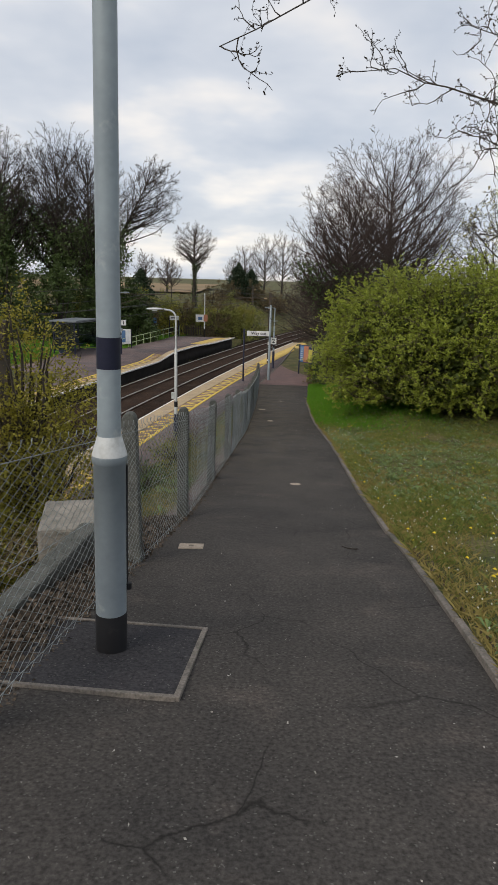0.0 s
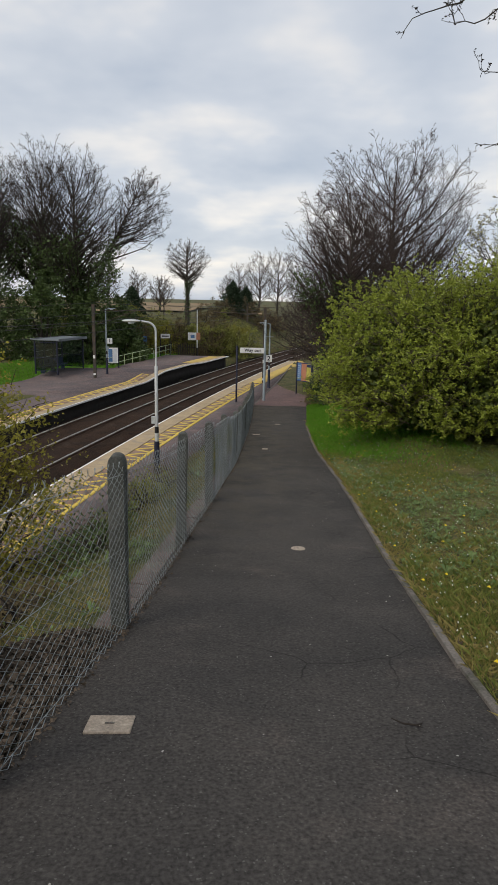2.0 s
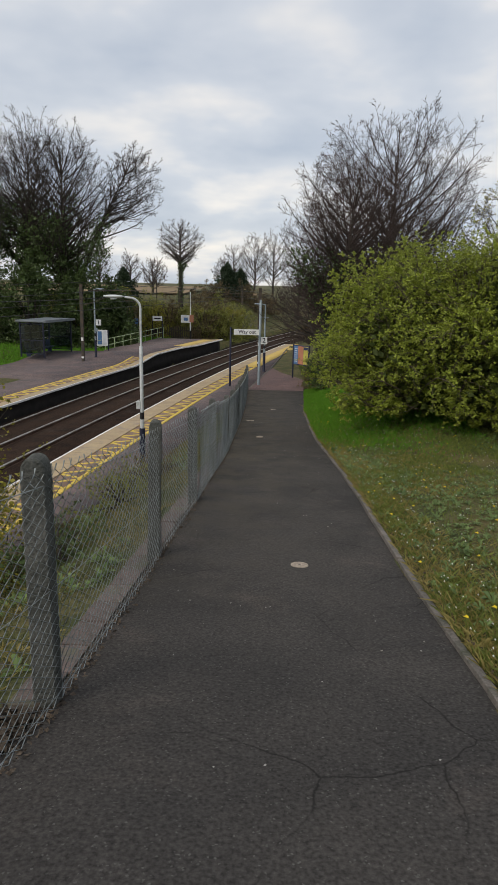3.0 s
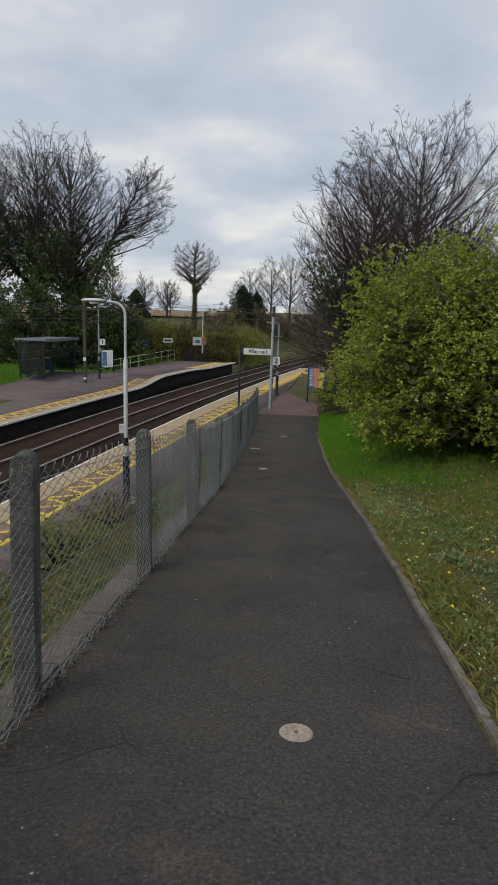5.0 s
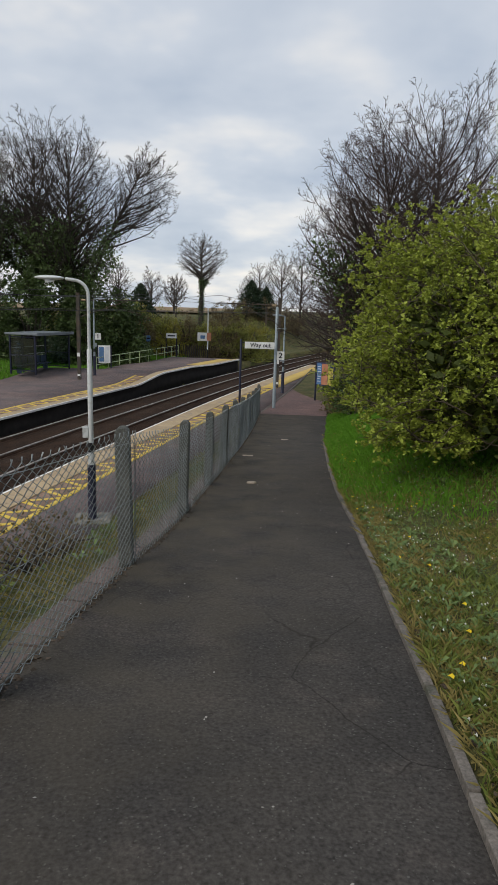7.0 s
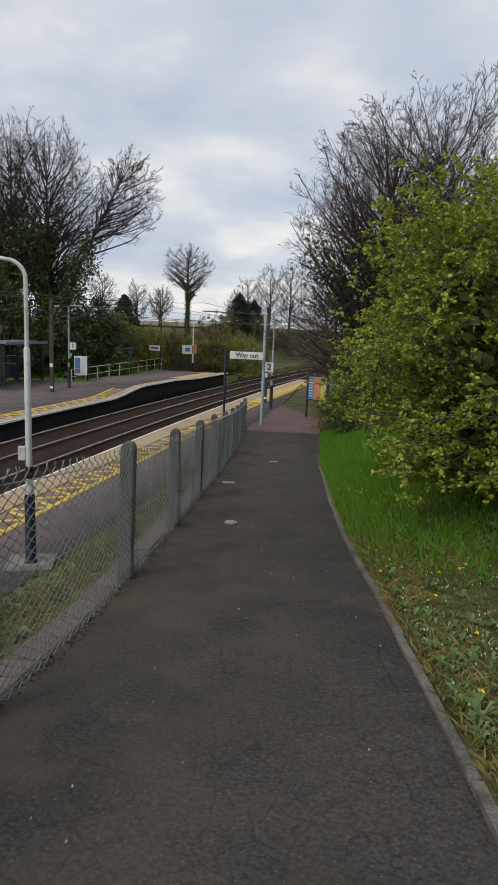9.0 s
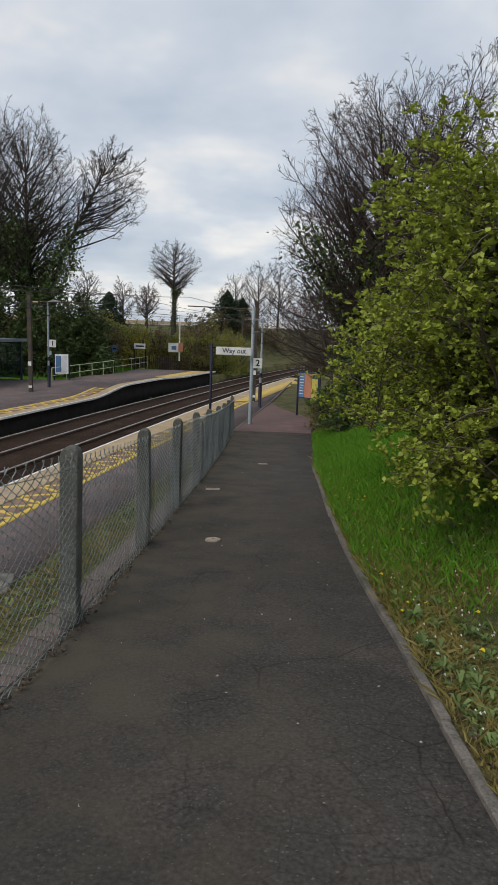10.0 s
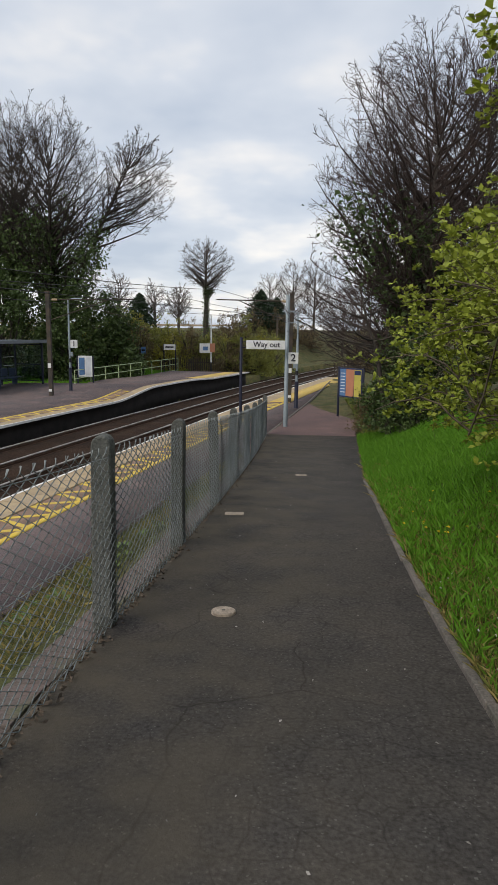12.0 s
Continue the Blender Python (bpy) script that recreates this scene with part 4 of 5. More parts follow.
for i, (x, y, m_) in enumerate(((-2.3, 9.4, SCRUB), (-1.9, 11.6, IVY), (-2.6, 13.4, SCRUB), (-1.7, 14.6, HEDGE), (-1.5, 16.6, SCRUB), (-2.9, 10.6, HEDGE), (-2.2, 7.6, SCRUB))):
    shrub(760 + i, x, y, gz(x, y) - 0.08, (0.75, 0.9, 0.62), "low tangled bramble on the bank below the fence", 2600, 0.05, m_, stems=16, lump=0.45, hollow=0.2, group="brambles")

# scrub and hedges at the far end of the station
hr = np.random.default_rng(80)
for i in range(26):
    x = -20 + 20.5 * (i + hr.uniform(-0.3, 0.3)) / 26
    y = 73 + hr.uniform(-2.5, 3.5)
    shrub(800 + i, x, y, gz(x, y) - 0.1, (hr.uniform(1.4, 2.2), hr.uniform(1.2, 2.0), hr.uniform(3.2, 4.6)), "olive hedge scrub behind the platform end", 4200, 0.15, (HEDGE, SCRUB, HEDGE, HEDGE, LEAF_YELLOW)[i % 5], stems=12, lump=0.4, hollow=0.4, group="hedge scrub")
for i in range(16):
    x = 7.0 + 14 * i / 16 + hr.uniform(-0.5, 0.5)
    y = 66 + 2.1 * i + hr.uniform(-2, 2)
    shrub(840 + i, x, y, gz(x, y) - 0.1, (2.2, 2.0, hr.uniform(3.0, 4.6)), "brown leafless scrub beside the line", 1800, 0.16, SCRUB, stems=14, twigmat=TWIG_RED, lump=0.4, hollow=0.3, group="lineside scrub")
for i in range(9):
    x = -2.5 + 1.2 * i
    y = 92 + hr.uniform(-3, 3) + i * 1.0
    shrub(870 + i, x - 3, y, gz(x - 3, y) - 0.1, (1.8, 1.6, hr.uniform(2.4, 3.4)), "brown leafless scrub beside the line", 1600, 0.17, SCRUB, stems=12, twigmat=TWIG_RED, lump=0.4, hollow=0.3, group="lineside scrub")
for i in range(8):
    x, y = 8.5 + i * 1.9, 29.5 + hr.uniform(-2, 2) + i * 0.4
    shrub(890 + i, x, y, gz(x, y) - 0.1, (1.7, 1.5, hr.uniform(2.0, 3.4)), "tangled brown and green undergrowth behind the bush", 2600, 0.10, (SCRUB, IVY, LEAF)[i % 3], stems=14, lump=0.4, hollow=0.3, group="undergrowth")

field = sheet("field", np.linspace(-120, -9, 12), np.linspace(104, 170, 8), lambda x, y: ground_z(x, y) + 0.25 + 0.012 * (y - 104), FIELD)
tagged(field, "distant brown stubble field beyond the hedge", "field", kind="structure")


def overhang():
    """A bare tree beside the path whose limbs hang over it."""
    rng = np.random.default_rng(91)
    x0, y0 = 8.2, 11.0
    z0 = gz(x0, y0) - 0.2
    t = thing("tree", x0, y0, z0, "bare tree with budding limbs hanging over the path", "tree", group="bare trees")
    trunk = (np.array([(0, 0, 0), (0.05, 0, 1.5), (-0.05, 0.1, 3.2), (0.1, 0.1, 5.0), (0.0, 0.0, 7.5), (0.2, 0.1, 9.5)]), np.array([0.28, 0.22, 0.2, 0.17, 0.12, 0.05]))
    tubes("trunk", [trunk], 12, BARK, t)
    limbs, twigs, tips = [], [], []
    ends = (((-0.05, 0.1, 4.7), (-6.75, -0.3, 6.45), 0.05, -0.03), ((0, 0, 3.6), (-4.6, 0.2, 4.75), 0.035, -0.03), ((0.05, 0, 4.9), (-5.0, 0.4, 5.7), 0.04, 0.0),
            ((0, 0, 8.0), (-8.3, -2.0, 6.05), 0.045, -0.14), ((0, 0, 6.0), (-4.9, -0.5, 6.6), 0.045, 0.0), ((0, 0, 5.4), (-5.2, 0.6, 7.2), 0.035, 0.02), ((0, 0, 6.6), (-5.6, -0.9, 7.6), 0.04, -0.02), ((0, 0, 4.2), (-4.4, -0.4, 5.3), 0.03, 0.03))
    for a, b, r, sag in ends:
        a, b = np.array(a), np.array(b)
        k = np.linspace(0, 1, 16)[:, None]
        p = a + (b - a) * k + np.array([0, 0, 1]) * np.sin(k * np.pi) * sag * -6 + np.cumsum(rng.normal(0, 0.07, (16, 3)), 0)
        p[0] = a
        limbs.append((p, r * np.linspace(1, 0, 16) ** 1.3 + 0.006))
        for j in range(30):
            u = 0.28 + 0.72 * (j + rng.uniform(0, 1)) / 30
            i = min(int(u * 15), 14)
            q = p[i] + (p[i + 1] - p[i]) * (u * 15 - i)
            d = p[i + 1] - p[i]
            d = d / np.linalg.norm(d) * 0.6 + rng.normal(0, 0.5, 3) + np.array([0, 0, rng.uniform(-0.3, 0.5)])
            s, sr = limb(rng, q, d, rng.uniform(0.35, 1.1), 0.009, 0.0035, 7, 0.33, 0.06)
            twigs.append((s, sr))
            for m in range(6):
                c = rng.integers(1, 7)
                w, wr = limb(rng, s[c], s[min(c + 1, 7)] - s[c - 1] + rng.normal(0, 0.14, 3), rng.uniform(0.10, 0.34), 0.0045, 0.0025, 4, 0.4, 0.12)
                twigs.append((w, wr))
                tips += [w[-1], w[2], w[3]]
    for one in limbs:
        tubes("limb", [one], 8, BARK, t)
    tagged(tubes("twig_work", twigs, 4, BARK, t), kind="stuff")
    leaves("bud_work", rng, np.repeat(np.array(tips), 2, 0), 0.042, TWIG_DARK, t, "dark swelling buds", kind="stuff", spread=0.012, aspect=0.45)
    return t


overhang()


# ---- fence ----
def fence_post_mesh():
    b = bmesh.new()
    w, d, h = 0.062, 0.06, 1.27
    prof = [(-w, -0.3), (-w, h - 0.07), (-w * 0.86, h - 0.03), (-w * 0.5, h - 0.006), (0, h), (w * 0.5, h - 0.006), (w * 0.86, h - 0.03), (w, h - 0.07), (w, -0.3)]
    a = [b.verts.new((x, -d, z)) for x, z in prof]
    c = [b.verts.new((x, d, z)) for x, z in prof]
    b.faces.new(a[::-1])
    b.faces.new(c)
    for i in range(len(prof)):
        j = (i + 1) % len(prof)
        b.faces.new((a[i], a[j], c[j], c[i]))
    bmesh.ops.bevel(b, geom=[e for e in b.edges if abs(e.calc_length()) > 0.5 or True], offset=0.008, segments=1, affect="EDGES")
    bmesh.ops.recalc_face_normals(b, faces=b.faces)
    me = bpy.data.meshes.new("fence_post")
    b.to_mesh(me)
    b.free()
    me.materials.append(POST)
    return me


FENCE_TURN = math.degrees(math.atan2(-1.65, 34))
fence = thing("fence", 0, 0, 0, "chain-link fence on weathered concrete posts along the path", "fence")
post_me = fence_post_mesh()
fr = np.random.default_rng(5)


def fence_rise(y):
    """The upper posts stand a little taller than the lower ones."""
    return float(np.interp(y, (10.6, 13.2, 18), (1.09, 1.025, 0.98)))


POST_Y = (0.4, 2.5, 5.45, 7.6, 10.55, 12.95, 15.5, 18.2, 20.6, 22.8, 25.25, 27.7, 30.3, 32.6, 34.9, 37.0)
for y in POST_Y:
    part("post", post_me, POST, fence, at=pose(float(fence_x(y)) - 0.035, y, float(path_z(y)), fr.uniform(-1, 1), fr.uniform(-1.4, 1.4), 3 + fr.uniform(-4, 4)) @ Matrix.Diagonal((1, 1, fence_rise(y), 1)))


def chain_link(y0, y1, height=1.17, pitch=0.062, r=0.003):
    """Woven zigzag wires between two points of the fence."""
    lines = []
    n = int((y1 - y0) / pitch)
    rows = int(height / (pitch * 0.5))
    k = np.arange(rows + 1)
    wave = np.random.default_rng(int(y0 * 10))
    ph = wave.uniform(0, 6)
    for i in range(n + 1):
        base = y0 + (y1 - y0) * i / n
        yy = base + np.where((k + i) % 2 == 0, 0, pitch * 1.02)
        yy = np.minimum(yy, y1 + 0.03)
        zz = path_z(yy) + 0.03 + k * pitch * 0.5
        belly = 0.018 * np.sin(yy * 1.9 + ph) * np.sin(k / rows * 3.1)
        xx = fence_x(yy) + 0.04 + belly + np.where(k % 2 == 0, 0.002, -0.002)
        p = np.stack([xx, yy, zz], 1)
        top = np.array([[p[-1, 0] + wave.normal(0, 0.006), p[-1, 1] + 0.012, p[-1, 2] + 0.03]])
        p = np.concatenate([p, top])
        lines.append((p, np.full(len(p), r)))
    return lines


for a, c in zip(POST_Y, POST_Y[1:]):
    tubes("mesh_panel", chain_link(a, c, 1.17 * fence_rise((a + c) / 2), r=0.0022 if c < 6 else 0.0027 if c < 14 else 0.0037 if c < 21 else 0.0046), 3, WIRE, fence, smooth=False)
wire_y = np.arange(0.6, 37.01, 0.4)
for h in (0.06, 0.62, 1.13):
    p = np.stack([fence_x(wire_y) + 0.034, wire_y, path_z(wire_y) + h * np.array([fence_rise(q) for q in wire_y])], 1)
    tubes("line_wire", [(p, np.full(len(p), 0.0028))], 4, WIRE, fence)

# pavers behind the fence foot
strip = thing("paver_strip", 0, 0, 0, "row of mauve concrete pavers behind the fence foot", "paving", kind="structure")
pv = box_bm(0.21, 0.42, 0.06, bevel=0.006)
pv_me = bpy.data.meshes.new("paver")
pv.to_mesh(pv_me)
pv.free()
pv_me.materials.append(PAVER)
for y in np.arange(5.2, 36.6, 0.435):
    part("paver", pv_me, PAVER, strip, at=pose(float(fence_x(y)) - 0.17, y, float(path_z(y)) - 0.085 + fr.uniform(-0.012, 0.008), math.degrees(math.atan(float(path_z(y + 0.2) - path_z(y - 0.2)) / 0.4)), fr.uniform(-2, 2), FENCE_TURN + fr.uniform(-1.5, 1.5)))

# kerb edging
kerb = thing("kerb", 0, 0, 0, "worn concrete edging kerb between asphalt and grass", "kerb", kind="structure")
kb = box_bm(0.055, 0.905, 0.16, bevel=0.007)
kb_me = bpy.data.meshes.new("edging")
kb.to_mesh(kb_me)
kb.free()
kb_me.materials.append(KERB)
for y in np.arange(-5.5, 28.0, 0.915):
    s = float(kerb_x(y + 0.45) - kerb_x(y - 0.45)) / 0.9
    part("edging", kb_me, KERB, kerb, at=pose(float(kerb_x(y)) + 0.015, y, float(path_z(y)) - 0.125 + fr.uniform(-0.004, 0.01), math.degrees(math.atan(float(path_z(y + 0.3) - path_z(y - 0.3)) / 0.6)), fr.uniform(-2, 2), -math.degrees(math.atan(s)) + fr.uniform(-0.6, 0.6)))

# ---- lamp column beside the path ----
LX, LY = -0.80, 3.52
LZ = float(path_z(LY))
col = thing("lamp_column", LX, LY, LZ, "grey steel lamp column with black bands beside the fence", "lamp post", turn=-20)
col.matrix_basis = pose(LX, LY, LZ, 0, 0.9, -20)
part("base_sleeve", turned([(0.094, -0.05), (0.094, 0.255), (0.0925, 0.262)], 28), BLACK, col, "scuffed black base band", smooth=True)
bt = part("base_tube", turned([(0.091, 0.262), (0.091, 1.185), (0.0985, 1.19), (0.0985, 1.235)], 28), GALV, col, smooth=True)
part("shoulder", turned([(0.0985, 1.235), (0.097, 1.243), (0.070, 1.335), (0.067, 1.345)], 28), GALV_LIGHT, col, "paler conical shoulder", smooth=True)
part("shaft", turned([(0.0655, 1.345), (0.0645, 1.72)], 24), GALV, col, smooth=True)
part("band", turned([(0.0652, 1.72), (0.0648, 1.89)], 24), NAVY, col, "navy blue band", smooth=True)
part("shaft", turned([(0.0640, 1.89), (0.052, 5.8)], 24), GALV, col, smooth=True)
part("lantern", box_bm(0.22, 0.6, 0.14, 0, 0.3, 5.8, 0.05), GALV, col)
part("access_door", box_bm(0.10, 0.012, 0.62, 0, 0.0865, 0.42, 0.004), GALV, bt)
st = part("strap", box_bm(0.008, 0.012, 0.75, 0.075, 0.058, 0.42), BLACK, col, "thin black strip")
part("lock", turned([(0.018, 0.40), (0.018, 0.44)], 10, None, 0.085, 0.058), BLACK, st)

# tarmac patch with a pale edging frame round the column
pad = thing("tarmac_patch", -0.72, 3.48, float(path_z(3.48)), "smooth dark asphalt patch framed by pale concrete edging", "paving", kind="structure")
pitch_deg = math.degrees(math.atan(float(path_z(3.98) - path_z(2.98))))
pad.matrix_basis = pose(-0.80, 3.45, float(path_z(3.45)), pitch_deg, 0, -5)
part("surface", box_bm(0.98, 0.93, 0.03, 0, 0, -0.016, 0.004), PATCH, pad)
for sx, sy, x, y in ((0.035, 0.98, 0.505, 0), (1.0, 0.028, 0, 0.48), (1.0, 0.032, 0, -0.48)):
    part("edging", box_bm(sx, sy, 0.05, x, y, -0.028, 0.005), KERB, pad)

# ---- covers set in the path ----
def square_cover(x, y, sx, sy, turn):
    z = float(path_z(y))
    t = thing("inspection_cover", x, y, z, "square pale concrete inspection cover set in the asphalt", "cover", group="inspection covers")
    t.matrix_basis = pose(x, y, z, math.degrees(math.atan(float(path_z(y + 0.3) - path_z(y - 0.3)) / 0.6)), 0, turn)
    part("slab", box_bm(sx, sy, 0.03, 0, 0, -0.014, 0.006), COVER, t)
    part("key", box_bm(0.05, 0.012, 0.004, 0, 0, 0.016), KERB, t)


def round_cover(x, y, r):
    z = float(path_z(y))
    t = thing("inspection_cover", x, y, z, "round pale concrete inspection cover set in the asphalt", "cover", group="inspection covers")
    t.matrix_basis = pose(x, y, z, math.degrees(math.atan(float(path_z(y + 0.3) - path_z(y - 0.3)) / 0.6)), 0, 0)
    part("slab", turned([(r, -0.012), (r, 0.008), (r - 0.006, 0.014)], 28), COVER, t)
    part("key", turned([(0.012, 0.010), (0.012, 0.017)], 10), KERB, t)


square_cover(-0.55, 6.04, 0.245, 0.185, 1)
round_cover(0.79, 10.34, 0.088)
round_cover(0.67, 20.94, 0.085)
square_cover(0.465, 24.4, 0.23, 0.16, 2)
square_cover(1.37, 28.45, 0.2, 0.14, 2)

# ---- platform edges ----
def strip_pieces(name, y0, y1, step, o0, o1, z, depth, mat, parent, gap=0.006):
    """Slabs along the platform edge, each an object; they follow the slow curve."""
    w = abs(o1 - o0)
    b = box_bm(w, step - gap, depth, bevel=0.004)
    me = bpy.data.meshes.new(name)
    b.to_mesh(me)
    b.free()
    me.materials.append(mat)
    for y in np.arange(y0, y1, step):
        a = -math.degrees(math.atan(0.111 + 0.00264 * y))
        tilt = math.degrees(math.atan((z(y + 0.3) - z(y - 0.3)) / 0.6)) if callable(z) else 0
        part(name, me, mat, parent, at=pose(float(edge_x(y)) + (o0 + o1) / 2, y, z(y) - depth if callable(z) else z - depth, tilt, 0, a))


cop = thing("coping", 0, 0, 0, "buff concrete coping slabs along the platform edge", "platform edge", kind="structure")
strip_pieces("slab", -6, 64.4, 0.62, 0.072, 0.80, ZP, 0.09, COPING, cop)
strip_pieces("white_edge", -6, 64.4, 0.62, 0.0, 0.07, ZP + 0.002, 0.09, WHITE_PAINT, cop)
cop2 = thing("coping", 0, 0, 0, "buff concrete coping slabs along the far platform edge", "platform edge", kind="structure")
strip_pieces("slab", 26, 65.8, 0.62, -6.75, -6.277, lambda y: float(opp_top(y)) + 0.03, 0.09, COPING, cop2)
strip_pieces("white_edge", 26, 65.8, 0.62, -6.275, -6.20, lambda y: float(opp_top(y)) + 0.032, 0.09, WHITE_PAINT, cop2)


def tactile(y0, y1, o0, o1, zf, label, sign):
    """Brown tactile paving with a yellow line and a zigzag of yellow bars."""
    t = thing("tactile_strip", 0, 0, 0, label, "paving", kind="structure")
    solid_strip("tiles", y0, y1, 0.5, lambda y: edge_x(y) + min(o0, o1), lambda y: edge_x(y) + max(o0, o1), lambda y: zf(y) + 0.004, 0.03, BROWN_TILE, t)
    solid_strip("line", y0, y1, 0.5, lambda y: edge_x(y) + o1 - 0.07, lambda y: edge_x(y) + o1 + 0.07, lambda y: zf(y) + 0.009, 0.03, YELLOW, t)
    w = abs(o1 - o0)
    step = 0.46
    for i, y in enumerate(np.arange(y0, y1 - 0.3, step)):
        slope = 34 if i % 2 == 0 else -22
        a = -math.degrees(math.atan(0.111 + 0.00264 * y))
        b = box_bm(w / math.cos(math.radians(slope)) * 0.98, 0.12, 0.012)
        part("bar", b, YELLOW, t, at=pose(float(edge_x(y)) + (o0 + o1) / 2, y, zf(y) - 0.001, 0, 0, a + slope * sign))
    return t


tactile(0, 47, 0.82, 1.50, lambda y: ZP - 0.026 + 0.0 * y, "brown tactile strip hatched in worn yellow paint", 1)
solid_strip("tactile_end", 47, 64.4, 0.5, lambda y: edge_x(y) + 0.81, lambda y: edge_x(y) + 1.75, ZP + 0.002, 0.03, TACTILE)
tagged(bpy.data.objects["tactile_end"], "plain yellow tactile paving at the platform end", "paving", kind="structure")
tactile(28, 49.5, -6.78, -7.5, lambda y: opp_top(y) + 0.004, "brown tactile strip hatched in yellow on the far platform", -1)
solid_strip("tactile_end", 58.5, 65.5, 0.5, lambda y: edge_x(y) - 7.9, lambda y: edge_x(y) - 6.78, lambda y: opp_top(y) + 0.01, 0.03, TACTILE)
tagged(bpy.data.objects["tactile_end.001"], "pale yellow tactile paving at the far platform's end", "paving", kind="structure")
ek = thing("kerb_line", 0, 0, 0, "pale edging line between platform and apron", "kerb", kind="structure")
solid_strip("edging", 37, 60, 0.5, lambda y: back_x(y) - 0.01, lambda y: back_x(y) + 0.07, ZP + 0.03, 0.2, KERB, ek)


# ---- lamps, signs ----
def lamp_post(x, y, h, turn, label, arm="curved", paint=GALV_LIGHT):
    t = thing("lamp_post", x, y, ZP - 0.03 if x > -6 else float(opp_top(y)), label, "lamp post", turn=turn, group="platform lamps")
    part("base", turned([(0.12, 0), (0.11, 0.02), (0.085, 0.05), (0.083, 1.12), (0.075, 1.16)], 16), NAVY, t, "navy blue base sleeve", smooth=True)
    part("band", turned([(0.062, 1.16), (0.062, 1.42)], 14), paint, t, smooth=True)
    part("band", turned([(0.063, 1.42), (0.063, 1.62)], 14), BLACK, t, "black band", smooth=True)
    part("lower_shaft", turned([(0.052, 1.62), (0.050, h * 0.72), (0.040, h * 0.725)], 14), paint, t, smooth=True)
    if arm == "curved":
        k = np.linspace(0, math.pi / 2, 8)
        p = np.concatenate([[(0, 0, h * 0.72)], np.stack([-0.28 + 0.28 * np.cos(k), 0 * k, h - 0.30 + 0.28 * np.sin(k)], 1), [(-0.42, 0, h)]])
        tubes("arm", [(p, np.full(len(p), 0.033))], 10, paint, t)
        hx = -0.72
    else:
        tubes("arm", [(np.array([(0, 0, h * 0.72), (0, 0, h - 0.02)]), np.array([0.045, 0.04])), (np.array([(0, 0, h - 0.04), (-0.25, 0, h)]), np.array([0.03, 0.025]))], 10, paint, t)
        hx = -0.42
    b = bmesh.new()
    bmesh.ops.create_uvsphere(b, u_segments=14, v_segments=8, radius=1.0, matrix=Matrix.Translation((hx, 0, h + 0.01)) @ Matrix.Diagonal((0.29, 0.11, 0.045, 1)))
    lan = part("lantern", b, paint, t, "flat oval lantern", smooth=True)
    part("diffuser", turned([(0.08, h - 0.07), (0.1, h - 0.03)], 12, None, hx, 0), POSTER_WHITE, lan)
    part("junction_box", box_bm(0.12, 0.10, 0.22, -0.10, 0, 1.72, 0.015), paint, t)
    return t


lamp_post(-2.65, 22.72, 4.82, 8, "pale grey curved-arm lamp post with navy base on the platform")
l1 = lamp_post(-9.87, 49.1, 4.55, 180, "grey lamp post carrying a platform number on the far platform", "short", GALV)
l2 = lamp_post(1.49, 44.85, 4.1, 0, "grey lamp post near the platform's notice board", "short", GALV)


def text_part(body, size, mat, parent, at, name="lettering"):
    cu = bpy.data.curves.new(name, "FONT")
    cu.offset = size * 0.018
    cu.body, cu.size, cu.extrude, cu.align_x, cu.align_y = body, size, 0.002, "CENTER", "CENTER"
    ob = new(name, cu)
    dg = bpy.context.evaluated_depsgraph_get()
    me = bpy.data.meshes.new_from_object(ob.evaluated_get(dg))
    bpy.data.objects.remove(ob)
    me.materials.clear()
    me.materials.append(mat)
    return part(name, me, mat, parent, at=at)


def number_plate(x, y, z, digit, label, size=0.36):
    t = thing("number_sign", x, y, z, label, "sign", group="platform numbers")
    pl = part("plate", box_bm(size, 0.02, size * 1.1, 0, 0, -size * 0.55, 0.006), WHITE, t)
    part("bracket", box_bm(0.05, 0.09, 0.05, -size / 2 + 0.02, 0.05, -0.02), GALV, t)
    text_part(digit, size * 1.0, INK, pl, pose(0, -0.0135, 0, 90, 0, 0))
    return t


number_plate(-9.62, 49.04, -1.86, "1", "white square platform number sign on a lamp post")
number_plate(1.27, 38.86, -1.98, "2", "white square platform number sign on a grey pole", 0.34)
gp = thing("pole", 1.05, 38.95, ZP - 0.02, "plain grey steel pole at the path's end", "pole")
part("shaft", turned([(0.075, 0), (0.075, 0.9), (0.07, 0.92), (0.066, 4.45), (0.05, 4.47)], 16), GALV, gp, smooth=True)
part("base_plate", box_bm(0.3, 0.3, 0.025, 0, 0, 0, 0.004), BLACK, gp)
part("bracket", box_bm(0.45, 0.03, 0.03, 0.22, 0, 3.55), GALV, gp)
wo_ = thing("way_out_sign", -0.48, 38.6, ZP - 0.02, "white way out sign on a dark post at the platform", "sign")
part("post", turned([(0.05, -0.05), (0.05, 3.05), (0.03, 3.07)], 12), NAVY, wo_, smooth=True)
part("arm", box_bm(0.14, 0.03, 0.03, 0.11, 0, 2.92), NAVY, wo_)
part("arm", box_bm(0.14, 0.03, 0.03, 0.11, 0, 2.72), NAVY, wo_)
wb = part("board", box_bm(1.30, 0.05, 0.29, 0.82, 0, 2.68, 0.008), WHITE, wo_)
text_part("Way out", 0.25, INK, wb, pose(0.85, -0.028, 2.83, 90, 0, 0))

